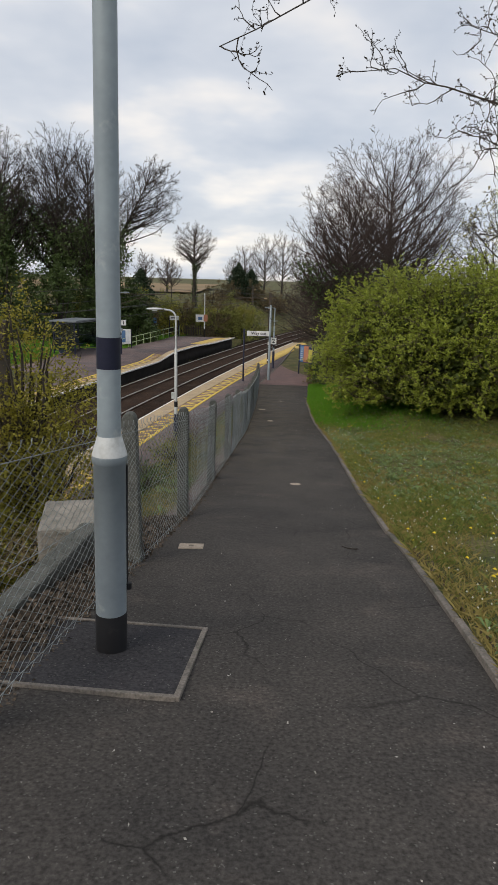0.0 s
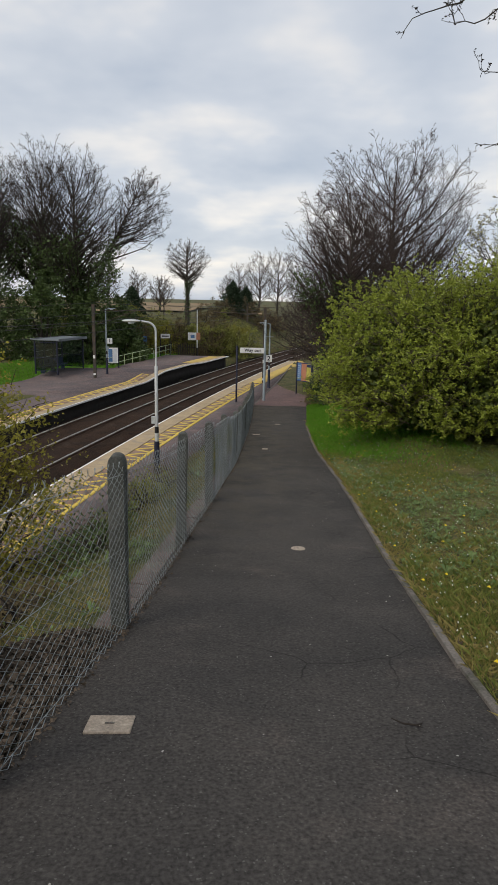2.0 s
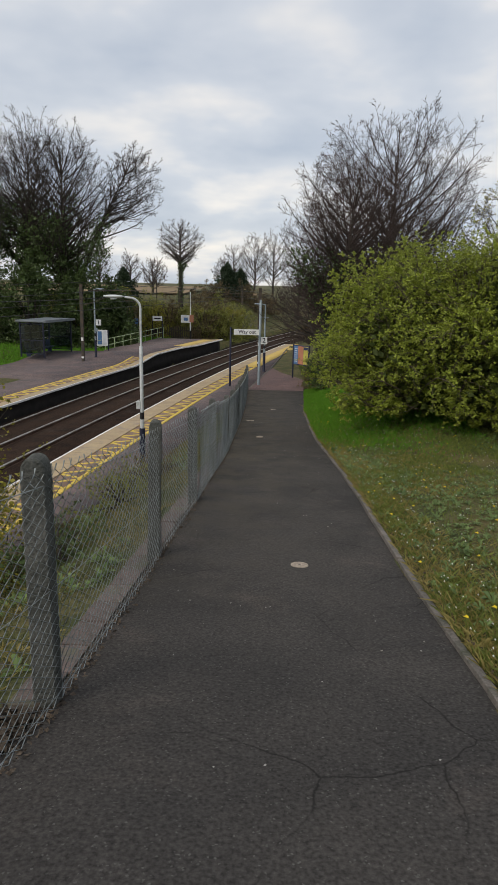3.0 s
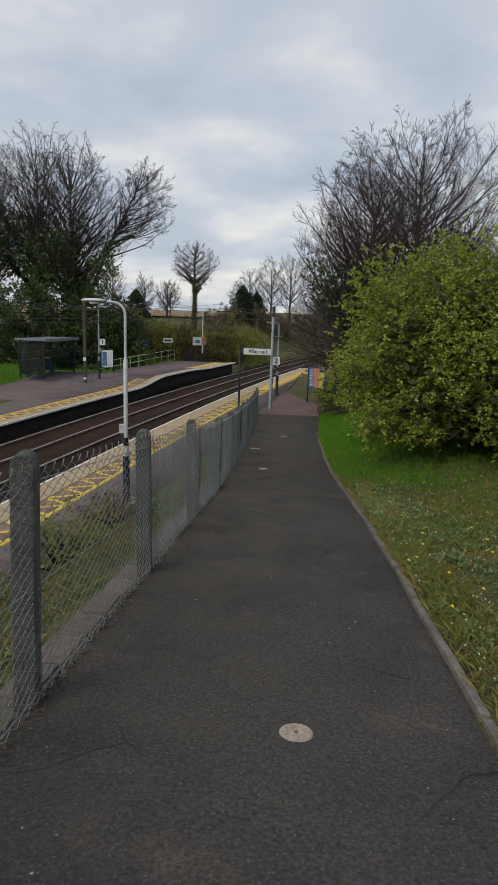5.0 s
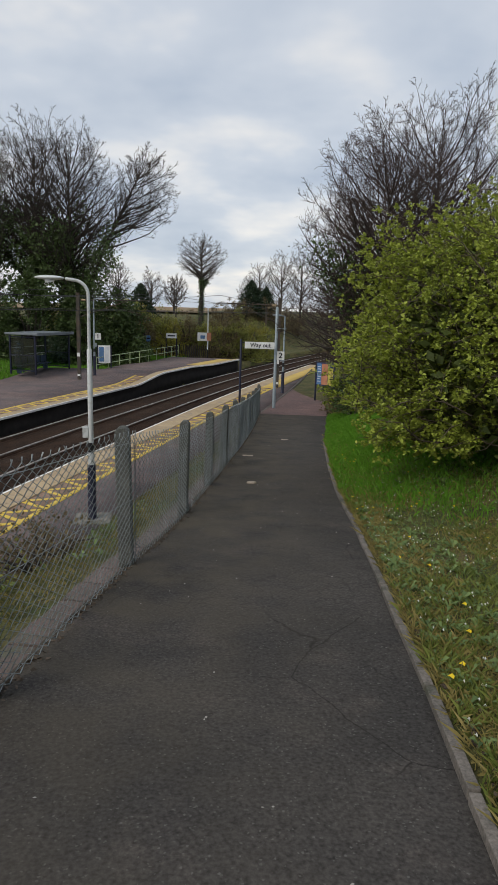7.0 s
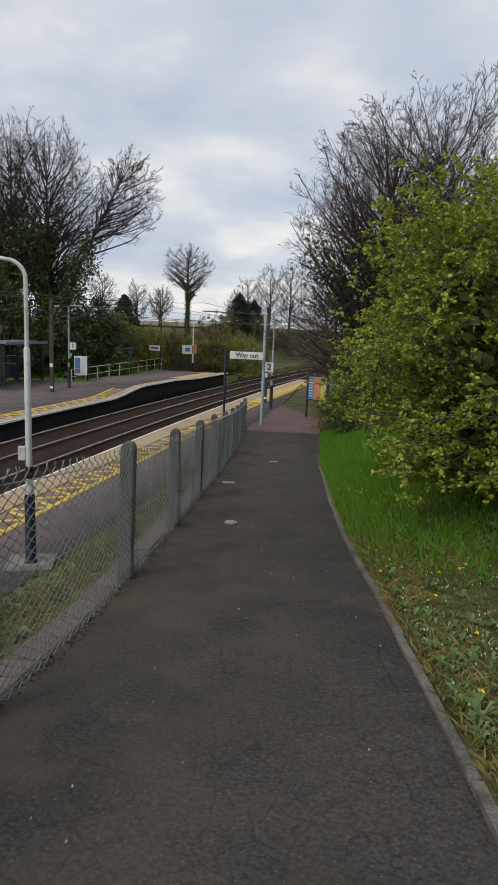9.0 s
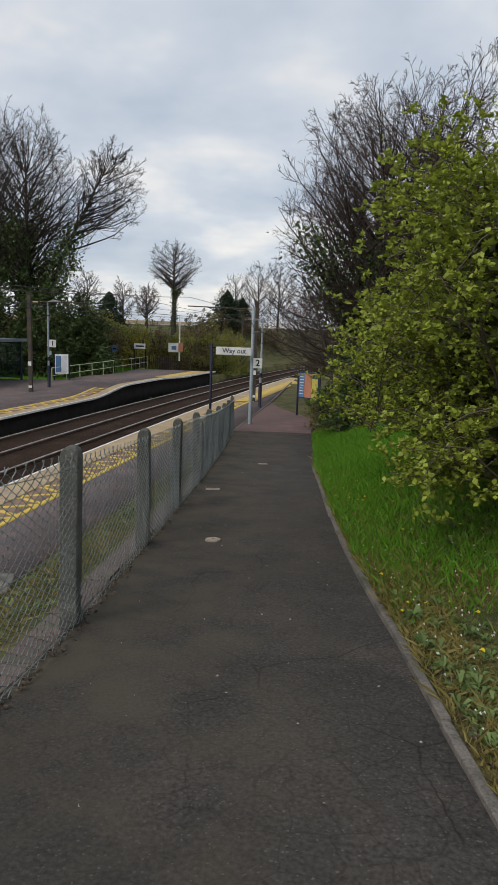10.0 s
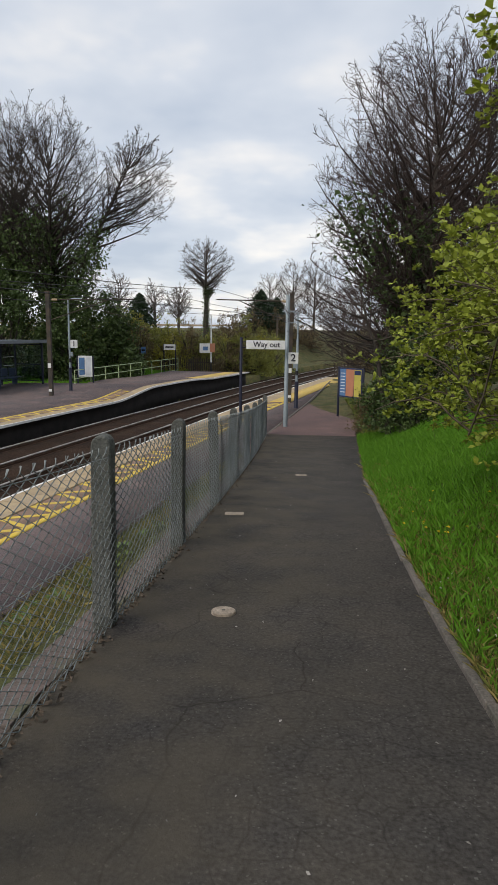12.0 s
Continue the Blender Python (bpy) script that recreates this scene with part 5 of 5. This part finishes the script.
board = thing("notice_board", 3.5, 41.65, ZP - 0.05, "coloured poster board on two dark posts beside the apron", "notice board", turn=-48)
for sx in (-0.62, 0.62):
    part("post", turned([(0.045, -0.1), (0.045, 1.98), (0.03, 2.0)], 10, None, sx, 0), NAVY, board, smooth=True)
panel = part("panel", box_bm(1.16, 0.05, 1.12, 0, 0, 0.84, 0.01), BLUE, board)
for i, (m, w) in enumerate(((POSTER_BLUE, 0.30), (POSTER_ORANGE, 0.40), (POSTER_YELLOW, 0.34))):
    part("poster", box_bm(w, 0.006, 1.02, (-0.38, -0.02, 0.37)[i], -0.03, 0.89), m, panel)
for i in range(7):
    part("text_bar", box_bm(0.22, 0.004, 0.03, -0.38, -0.036, 1.02 + i * 0.12), POSTER_WHITE, panel)
part("heading", box_bm(0.30, 0.004, 0.16, 0.37, -0.036, 1.72), BLUE, panel)

# ---- shelter ----
sh = thing("platform_shelter", -13.3, 49.5, float(opp_top(49.5)), "blue-framed glass waiting shelter with a grey flat roof", "shelter", turn=76)
W2, D2, H2 = 1.8, 0.85, 2.3
part("roof", box_bm(2 * W2 + 0.3, 2 * D2 + 0.5, 0.12, 0, 0, H2, 0.03), ROOF, sh)
part("fascia", box_bm(2 * W2 + 0.34, 0.05, 0.17, 0, -D2 - 0.26, H2 - 0.02, 0.01), ROOF, sh)
for x in (-W2, -W2 / 3, W2 / 3, W2):
    for y in (-D2, D2):
        if y > 0 or abs(x) > 1:
            part("post", box_bm(0.09, 0.09, H2, x, y, 0, 0.01), NAVY, sh)
for x in (-W2, W2):
    part("pane", box_bm(0.012, 2 * D2 - 0.1, H2 - 0.45, x, 0, 0.25), GLASS, sh)
    for z in (0.22, 1.1, H2 - 0.14):
        part("rail", box_bm(0.05, 2 * D2, 0.05, x, 0, z), NAVY, sh)
for i, x in enumerate((-2 * W2 / 3, 0, 2 * W2 / 3)):
    pane = part("pane", box_bm(2 * W2 / 3 - 0.1, 0.012, H2 - 0.45, x, D2, 0.25), GLASS, sh)
    part("dots", box_bm(2 * W2 / 3 - 0.3, 0.004, 0.03, x, D2 - 0.012, 1.05), POSTER_WHITE, pane, "row of white safety marks")
    part("dots", box_bm(2 * W2 / 3 - 0.3, 0.004, 0.03, x, D2 - 0.012, 1.5), POSTER_WHITE, pane, "row of white safety marks")
    part("rail", box_bm(2 * W2 / 3, 0.05, 0.05, x, D2, 0.22), NAVY, sh)
bench = thing("bench", -13.3, 49.5, float(opp_top(49.5)), "row of blue metal seats inside the shelter", "bench", turn=76)
for i in range(5):
    x = -1.4 + i * 0.66
    part("seat", box_bm(0.52, 0.42, 0.05, x, D2 - 0.4, 0.45, 0.02), SEAT, bench)
    part("backrest", box_bm(0.52, 0.05, 0.42, x, D2 - 0.18, 0.52, 0.02), SEAT, bench)
part("beam", box_bm(3.1, 0.06, 0.06, -0.1, D2 - 0.35, 0.38), SEAT, bench)
for x in (-1.5, -0.15, 1.2):
    part("leg", box_bm(0.06, 0.3, 0.38, x, D2 - 0.35, 0, 0.01), SEAT, bench)

# ---- far platform fittings ----
info = thing("notice_board", -10.1, 52.3, ZP - 0.1, "small blue and white information board on dark posts", "notice board", turn=10)
for sx in (-0.42, 0.42):
    part("post", box_bm(0.08, 0.08, 2.05, sx, 0, -0.2, 0.01), NAVY, info)
ip = part("panel", box_bm(0.78, 0.05, 1.15, 0, 0, 0.72, 0.01), WHITE, info)
part("poster", box_bm(0.30, 0.006, 0.95, -0.18, -0.03, 0.82), POSTER_BLUE, ip)
part("poster", box_bm(0.28, 0.006, 0.95, 0.18, -0.03, 0.82), POSTER_WHITE, ip)


def railing(pts, label):
    """Tubular handrail along points: posts, top and middle rails."""
    t = thing("railing", 0, 0, 0, label, "railing")
    p = np.array(pts, float)
    for z in (1.05, 0.6, 0.12):
        tubes("rail", [(p + np.array([0, 0, z]), np.full(len(p), 0.025))], 6, GREEN_RAIL, t)
    for q in p:
        part("post", turned([(0.028, -0.1), (0.028, 1.06)], 8, None, 0, 0), GREEN_RAIL, t, at=Matrix.Translation(q))
    return t


rp = []
for i in range(10):
    k = i / 9
    y = 51.2 + 17.0 * k
    rp.append((-10.35 + 2.75 * k, y, ZP - 0.02))
railing(rp, "pale green tubular railing between platform and grass")


def post_sign(x, y, h, w, s, label, two=False, paint=NAVY, plate=WHITE):
    t = thing("platform_sign", x, y, ZP - 0.4, label, "sign")
    for dx in ((-w / 2, w / 2) if two else (0,)):
        part("post", turned([(0.04, -0.1), (0.04, h)], 8, None, dx, 0.04), paint, t, smooth=True)
    sp = part("plate", box_bm(w, 0.03, s, 0, 0, h - s, 0.005), plate, t)
    part("text_bar", box_bm(w * 0.7, 0.004, s * 0.25, 0, -0.018, h - s * 0.62), INK, sp)
    return t


post_sign(-7.9, 66.2, 2.55, 0.9, 0.42, "white station sign on two dark posts behind the railing", True)
post_sign(-9.7, 65.2, 2.35, 0.34, 0.5, "small blue sign on a post among the scrub", plate=POSTER_BLUE)
bm_ = thing("banded_mast", -5.05, 69.0, ZP - 0.5, "slim post with red and white bands and sign plates", "post")
part("shaft", turned([(0.06, -0.2), (0.06, 1.2)], 10), BLACK, bm_)
part("band", turned([(0.062, 1.2), (0.062, 2.0)], 10), WHITE, bm_)
part("band", turned([(0.062, 2.0), (0.062, 2.7)], 10), RED, bm_, "red band")
part("shaft", turned([(0.055, 2.7), (0.05, 4.9)], 10), WHITE, bm_)
part("plate", box_bm(1.0, 0.03, 0.75, -0.42, -0.08, 1.95, 0.01), WHITE, bm_)
part("symbol", box_bm(0.4, 0.006, 0.3, -0.45, -0.1, 2.15), POSTER_BLUE, bm_)
part("plate", box_bm(0.4, 0.03, 0.7, 0.12, -0.1, 2.0, 0.01), POSTER_ORANGE, bm_)

dark = thing("fence", 0, 0, 0, "dark paling fence at the far platform's end", "fence")
for i in range(46):
    k = i / 45
    x, y = -9.5 + 8.3 * k, 70.6 + 0.6 * k
    part("pale", box_bm(0.09, 0.03, 1.35 + 0.12 * (i % 3 == 0), x, y, ZP - 0.45), MAST, dark)
for z in (0.25, 1.0):
    part("rail", box_bm(8.4, 0.04, 0.07, -5.35, 70.95, ZP - 0.45 + z, rz=4), MAST, dark)
gate = thing("fence", 4.9, 64.9, ZP - 0.1, "low dark barrier closing the platform end", "fence")
for i in range(8):
    part("pale", box_bm(0.1, 0.06, 1.1, -0.35 + i * 0.24, 0.03 * i, 0), MAST, gate)
part("rail", box_bm(1.9, 0.05, 0.08, 0.5, -0.03, 0.8), MAST, gate)

# ---- overhead line ----
def mast(x, y, z, h, label, wood=True):
    t = thing("line_mast", x, y, z, label, "mast", group="overhead line masts")
    mc = part("column", box_bm(0.19, 0.19, h, 0, 0, -0.2, 0.012), MAST, t)
    part("cap", box_bm(0.22, 0.22, 0.05, 0, 0, h - 0.2), MAST, t)
    part("plate", box_bm(0.16, 0.02, 0.22, 0, -0.11, 1.75), WHITE, mc, "white number plate")
    part("plate", box_bm(0.16, 0.02, 0.12, 0, -0.11, 0.6), WHITE, mc)
    return t


MASTS = ((1.2, 47.1, 1), (-10.45, 47.9, -1), (9.0, 86.0, 1), (-0.1, 88.0, -1), (-4.6, 12.0, 1), (-14.8, 8.0, -1), (18.0, 122, 1))
for x, y, s in MASTS:
    m = mast(x, y, ZP - 0.4, 5.55, "dark steel overhead line mast beside the track")
    r = -s
    ins = 2.55 if s > 0 else 3.1
    zt = 5.0
    tubes("cantilever", [(np.array([(0, 0, zt), (r * ins * 1.35, 0.0, zt + 0.05)]), np.array([0.03, 0.03])), (np.array([(0, 0, zt - 1.0), (r * ins * 0.95, 0.0, zt + 0.02)]), np.array([0.026, 0.026])),
                         (np.array([(r * ins * 0.6, 0, zt + 0.02), (r * ins * 0.75, 0, zt - 0.45), (r * ins * 1.2, 0, zt - 0.75)]), np.array([0.018, 0.018, 0.018]))], 6, MAST, m)
    part("insulator", turned([(0.05, 0), (0.06, 0.05), (0.045, 0.1), (0.06, 0.15), (0.045, 0.2), (0.05, 0.25)], 10), COPING, m, "brown ribbed insulator", at=pose(r * 0.2, 0, zt, 0, 90 * r, 0))


def wires(off, y0, y1, heights, sag, label):
    t = thing("overhead_wire", 0, 0, 0, label, "cable", group="overhead wires")
    for h, s in zip(heights, sag):
        ys = np.linspace(y0, y1, 60)
        span = 40.0
        ph = ((ys - 47) / span) % 1.0
        z = ZR + h - s * 4 * ph * (1 - ph)
        tubes("wire", [(np.stack([edge_x(ys) + off, ys, z], 1), np.full(60, 0.011))], 4, BLACK, t)


wires(-1.45, 8, 170, (4.75, 5.7), (0.0, 0.55), "dark contact and carrier wires above the near track")
wires(-4.75, 8, 170, (4.75, 5.7), (0.0, 0.55), "dark contact and carrier wires above the far track")
wires(-9.4, 6, 90, (5.75,), (0.35,), "dark feeder cable along the far masts")


# ---- grass and small growth ----
def blades(name, seed, n, area, height, width, mat, label, keep=None, lean=0.35):
    """Grass blades over a stretch of ground."""
    rng = np.random.default_rng(seed)
    x, y = area(rng, n)
    z = ground_z(x, y) - 0.01
    h = height * rng.uniform(0.5, 1.4, len(x))
    a = rng.uniform(0, 2 * np.pi, len(x))
    w = width * rng.uniform(0.6, 1.3, len(x))
    dx, dy = np.cos(a) * w, np.sin(a) * w
    lx, ly = rng.normal(0, lean, len(x)) * h, rng.normal(0, lean, len(x)) * h
    v = np.stack([np.stack([x - dx, y - dy, z], 1), np.stack([x + dx, y + dy, z], 1),
                  np.stack([x + lx * 0.4 + dx * 0.8, y + ly * 0.4 + dy * 0.8, z + h * 0.6], 1), np.stack([x + lx, y + ly, z + h], 1)], 1)
    f = np.arange(len(x) * 4).reshape(-1, 4)
    ob = part(name, mesh_of(name, v.reshape(-1, 3), f, mat), mat)
    return tagged(ob, label, "grass", kind="stuff")


def lawn(y0, y1, w, off=0.11, power=1.0):
    def area(rng, n):
        y = y0 + (y1 - y0) * rng.uniform(0, 1, n) ** power
        return kerb_x(y) + off + w * rng.uniform(0, 1, n) ** 1.35 * (1 + 0.2 * np.sin(y * 1.3)), y
    return area


def clumpy(area, size, cut, seed):
    """Keeps the points that fall in patches."""
    def inner(rng, n):
        x, y = area(rng, n)
        m = np.array([noise.noise(Vector((a * size, b * size, seed))) for a, b in zip(x, y)]) > cut
        return x[m], y[m]
    return inner


def patchy(x, y, size, seed):
    """Slow patches between -1 and 1 over the ground."""
    r = np.random.default_rng(seed)
    v = 0.0
    for _ in range(6):
        a, f = r.uniform(0, 6.28), size * r.uniform(0.5, 2.2)
        v = v + np.sin((x * math.cos(a) + y * math.sin(a)) * f + r.uniform(0, 6.28))
    return v / 3.0


def tufts(area, count, each, spread, cut, size, seed):
    """Blades gathered into tufts that stand in patches."""
    def inner(rng, n):
        x, y = area(rng, count)
        m = patchy(x, y, size, seed) > cut + rng.normal(0, 0.25, count)
        x, y = np.repeat(x[m], each), np.repeat(y[m], each)
        s = np.repeat(spread * rng.uniform(0.5, 1.5, m.sum()), each)
        return np.maximum(x + rng.normal(0, 1, len(x)) * s, kerb_x(y) + 0.06), y + rng.normal(0, 1, len(x)) * s
    return inner


def rosettes(name, seed, count, area, leaf, mat, label, per=7, cut=0.0, size=1.2):
    """Flat rosettes of broad leaves close to the ground."""
    rng = np.random.default_rng(seed)
    x, y = area(rng, count)
    m = patchy(x, y, size, seed) > cut + rng.normal(0, 0.3, count)
    x, y = np.repeat(x[m], per), np.repeat(y[m], per)
    big = np.repeat(rng.uniform(0.5, 1.5, m.sum()), per)
    a = rng.uniform(0, 2 * np.pi, len(x))
    ln = leaf * big * rng.uniform(0.7, 1.2, len(x))
    w = ln * rng.uniform(0.10, 0.22, len(x))
    rise = ln * rng.uniform(0.15, 0.8, len(x))
    z = ground_z(x, y) + 0.012
    ca, sa = np.cos(a), np.sin(a)
    v = np.stack([np.stack([x, y, z], 1), np.stack([x + ca * ln * 0.6 - sa * w, y + sa * ln * 0.6 + ca * w, z + rise], 1),
                  np.stack([x + ca * ln, y + sa * ln, z + rise * 0.75], 1), np.stack([x + ca * ln * 0.6 + sa * w, y + sa * ln * 0.6 - ca * w, z + rise], 1)], 1)
    ob = part(name, mesh_of(name, v.reshape(-1, 3), np.arange(len(x) * 4).reshape(-1, 4), mat), mat)
    return tagged(ob, label, "weeds", kind="stuff")


blades("grass", 1, 90000, lawn(-1.0, 24, 8.5), 0.045, 0.0042, GRASS, "short mixed lawn grass beside the path")
blades("grass_tufts", 21, 0, tufts(lawn(0.5, 24, 8.0), 9000, 18, 0.045, 0.15, 1.6, 17), 0.075, 0.0036, GRASS, "tufts of longer grass standing in the lawn", lean=0.5)
blades("dry_grass", 2, 0, tufts(lawn(1.0, 24, 6.5), 9000, 12, 0.06, 0.0, 1.2, 5), 0.05, 0.0035, GRASS_DRY, "straw-coloured dry grass patches in the lawn", lean=0.8)
blades("kerb_grass", 31, 16000, lawn(1.0, 30, 0.5, off=0.06), 0.06, 0.005, GRASS_DRY, "dry grass along the kerb", lean=0.8)
rosettes("weeds", 3, 13000, lawn(0.5, 22, 7.0), 0.05, WEED, "broad-leaved weeds spread flat in the lawn")
rosettes("weeds", 41, 420, lawn(2, 24, 5.0), 0.08, WEED, "large leafy weeds standing in the lawn", per=14, cut=0.2)


def lush(rng, n):
    """Long grass that thickens towards the bank."""
    y = 13.5 + 23.5 * rng.uniform(0, 1, n)
    x = kerb_x(y) + 0.05 + 3.6 * rng.uniform(0, 1, n)
    m = rng.uniform(0, 1, n) < sm(17, 23, y + 0.9 * np.sin(x * 2.3 + y))
    return x[m], y[m]


blades("lush_grass", 4, 150000, lush, 0.10, 0.0052, GRASS_BRIGHT, "bright green long grass on the bank")
blades("lush_grass", 5, 26000, lawn(37, 48, 3.0, off=0.3), 0.18, 0.01, GRASS, "rough grass round the notice board")


def left_bank(y0, y1):
    def area(rng, n):
        y = rng.uniform(y0, y1, n)
        b = back_x(y)
        f = fence_x(y) - 0.38
        return b + (f - b) * rng.uniform(0, 1, n), y
    return area


blades("bank_grass", 6, 60000, left_bank(4.5, 33), 0.06, 0.005, GRASS_BANK, "rough grass on the slope below the fence", lean=0.6)
blades("bank_dry_grass", 7, 40000, clumpy(left_bank(4.5, 33), 0.8, -0.05, 2.0), 0.06, 0.005, GRASS_DRY, "dead straw-coloured grass below the fence", lean=0.9)
rosettes("bank_weeds", 8, 3000, left_bank(5, 24), 0.075, WEED, "leafy weeds below the fence", cut=0.1)


def far_lawn(rng, n):
    y = rng.uniform(44, 72, n)
    return opp_back(y) - 0.1 - rng.uniform(0, 1, n) * 9, y


blades("far_grass", 9, 45000, far_lawn, 0.14, 0.022, GRASS_BRIGHT, "bright green grass behind the far platform")


def flowers(name, seed, n, area, r, mat, label):
    rng = np.random.default_rng(seed)
    x, y = area(rng, n)
    z = ground_z(x, y) + 0.03 + rng.uniform(0, 0.05, len(x))
    k = np.arange(6) * np.pi / 3
    v = np.stack([x[:, None] + r * np.cos(k), y[:, None] + r * np.sin(k), z[:, None] + 0.008 * np.sin(k * 2)], -1)
    ob = part(name, mesh_of(name, v.reshape(-1, 3), np.arange(len(x) * 6).reshape(-1, 6), mat), mat)
    return tagged(ob, label, "flowers", kind="stuff")


flowers("daisies", 11, 1800, lawn(2, 22, 6), 0.008, PETAL_WHITE, "tiny white daisies in the lawn")
flowers("dandelions", 12, 260, lawn(2, 26, 6), 0.02, PETAL_YELLOW, "yellow dandelion flowers in the grass")


def weed_fringe():
    """Moss, dead leaves and crumbs along both edges of the path."""
    rng = np.random.default_rng(33)
    n = 7000
    y = rng.uniform(1.0, 36, n)
    side = rng.uniform(0, 1, n) < 0.6
    x = np.where(side, fence_x(y) + np.abs(rng.normal(0, 0.04, n)) - 0.01, kerb_x(y) + 0.09 + np.abs(rng.normal(0, 0.06, n)))
    z = np.where(side, path_z(y) + 0.012, path_z(y) + 0.045)
    v, f = leaf_arrays(rng, np.stack([x, y, z], 1), 0.035, spread=0.004, flat=0.85)
    ob = part("leaf_litter", mesh_of("leaf_litter", v, f, LITTER), LITTER)
    tagged(ob, "dead leaves and crumbs along the path's edges", "leaf litter", kind="stuff")
    n = 24000
    y = rng.uniform(1.0, 7.5, n)
    x = fence_x(y) - 0.03 - np.abs(rng.normal(0, 0.7, n))
    v, f = leaf_arrays(rng, np.stack([x, y, ground_z(x, y) + 0.05], 1), 0.055, spread=0.02, flat=0.6)
    ob = part("leaf_litter", mesh_of("leaf_litter", v, f, LITTER), LITTER)
    tagged(ob, "grey-brown dead leaves heaped behind the fence", "leaf litter", kind="stuff")


weed_fringe()


rng = np.random.default_rng(44)
n = 260
y = 0.8 + 30 * rng.uniform(0, 1, n) ** 1.6
x = fence_x(y) + 0.1 + (kerb_x(y) - fence_x(y) - 0.15) * rng.uniform(0, 1, n)
v, f = leaf_arrays(rng, np.stack([x, y, path_z(y) + 0.014], 1), 0.016, flat=0.95)
tagged(part("pebbles", mesh_of("pebbles", v, f, PEBBLE), PEBBLE), "pale chips and specks scattered over the asphalt", "pebbles", kind="stuff")
tw = thing("fallen_twig", 1.05, 6.1, float(path_z(6.1)) + 0.02, "small dark twig lying on the asphalt", "twig")
tubes("stem", [(np.array([(-0.09, 0.02, 0.014), (-0.03, -0.01, 0.004), (0.03, -0.015, 0.0), (0.075, 0.0, -0.002)]), np.array([0.003, 0.006, 0.006, 0.004])),
               (np.array([(0.03, -0.015, 0.0), (0.07, -0.03, -0.002)]), np.array([0.005, 0.003]))], 5, TWIG_DARK, tw)

lp = thing("lamp_footing", -2.65, 22.72, ZP - 0.09, "pale concrete footing round the lamp post's base", "footing")
part("slab", box_bm(0.75, 0.75, 0.08, 0, 0, 0, 0.01, rz=10), CONCRETE, lp)

# rubble and an old wall top behind the fence
for x, y, sx, sy, sz, turn, lab in ((-1.85, 6.5, 0.65, 0.9, 0.55, 12, "pale concrete block half buried behind the fence"), (-1.62, 4.9, 0.2, 1.9, 0.30, -8, "grey concrete beam lying behind the fence")):
    t = thing("concrete_block", x, y, gz(x, y) - 0.06, lab, "concrete block", turn=turn)
    part("block", box_bm(sx, sy, sz, 0, 0, 0, 0.03), CONCRETE if sx > 0.4 else POST, t)
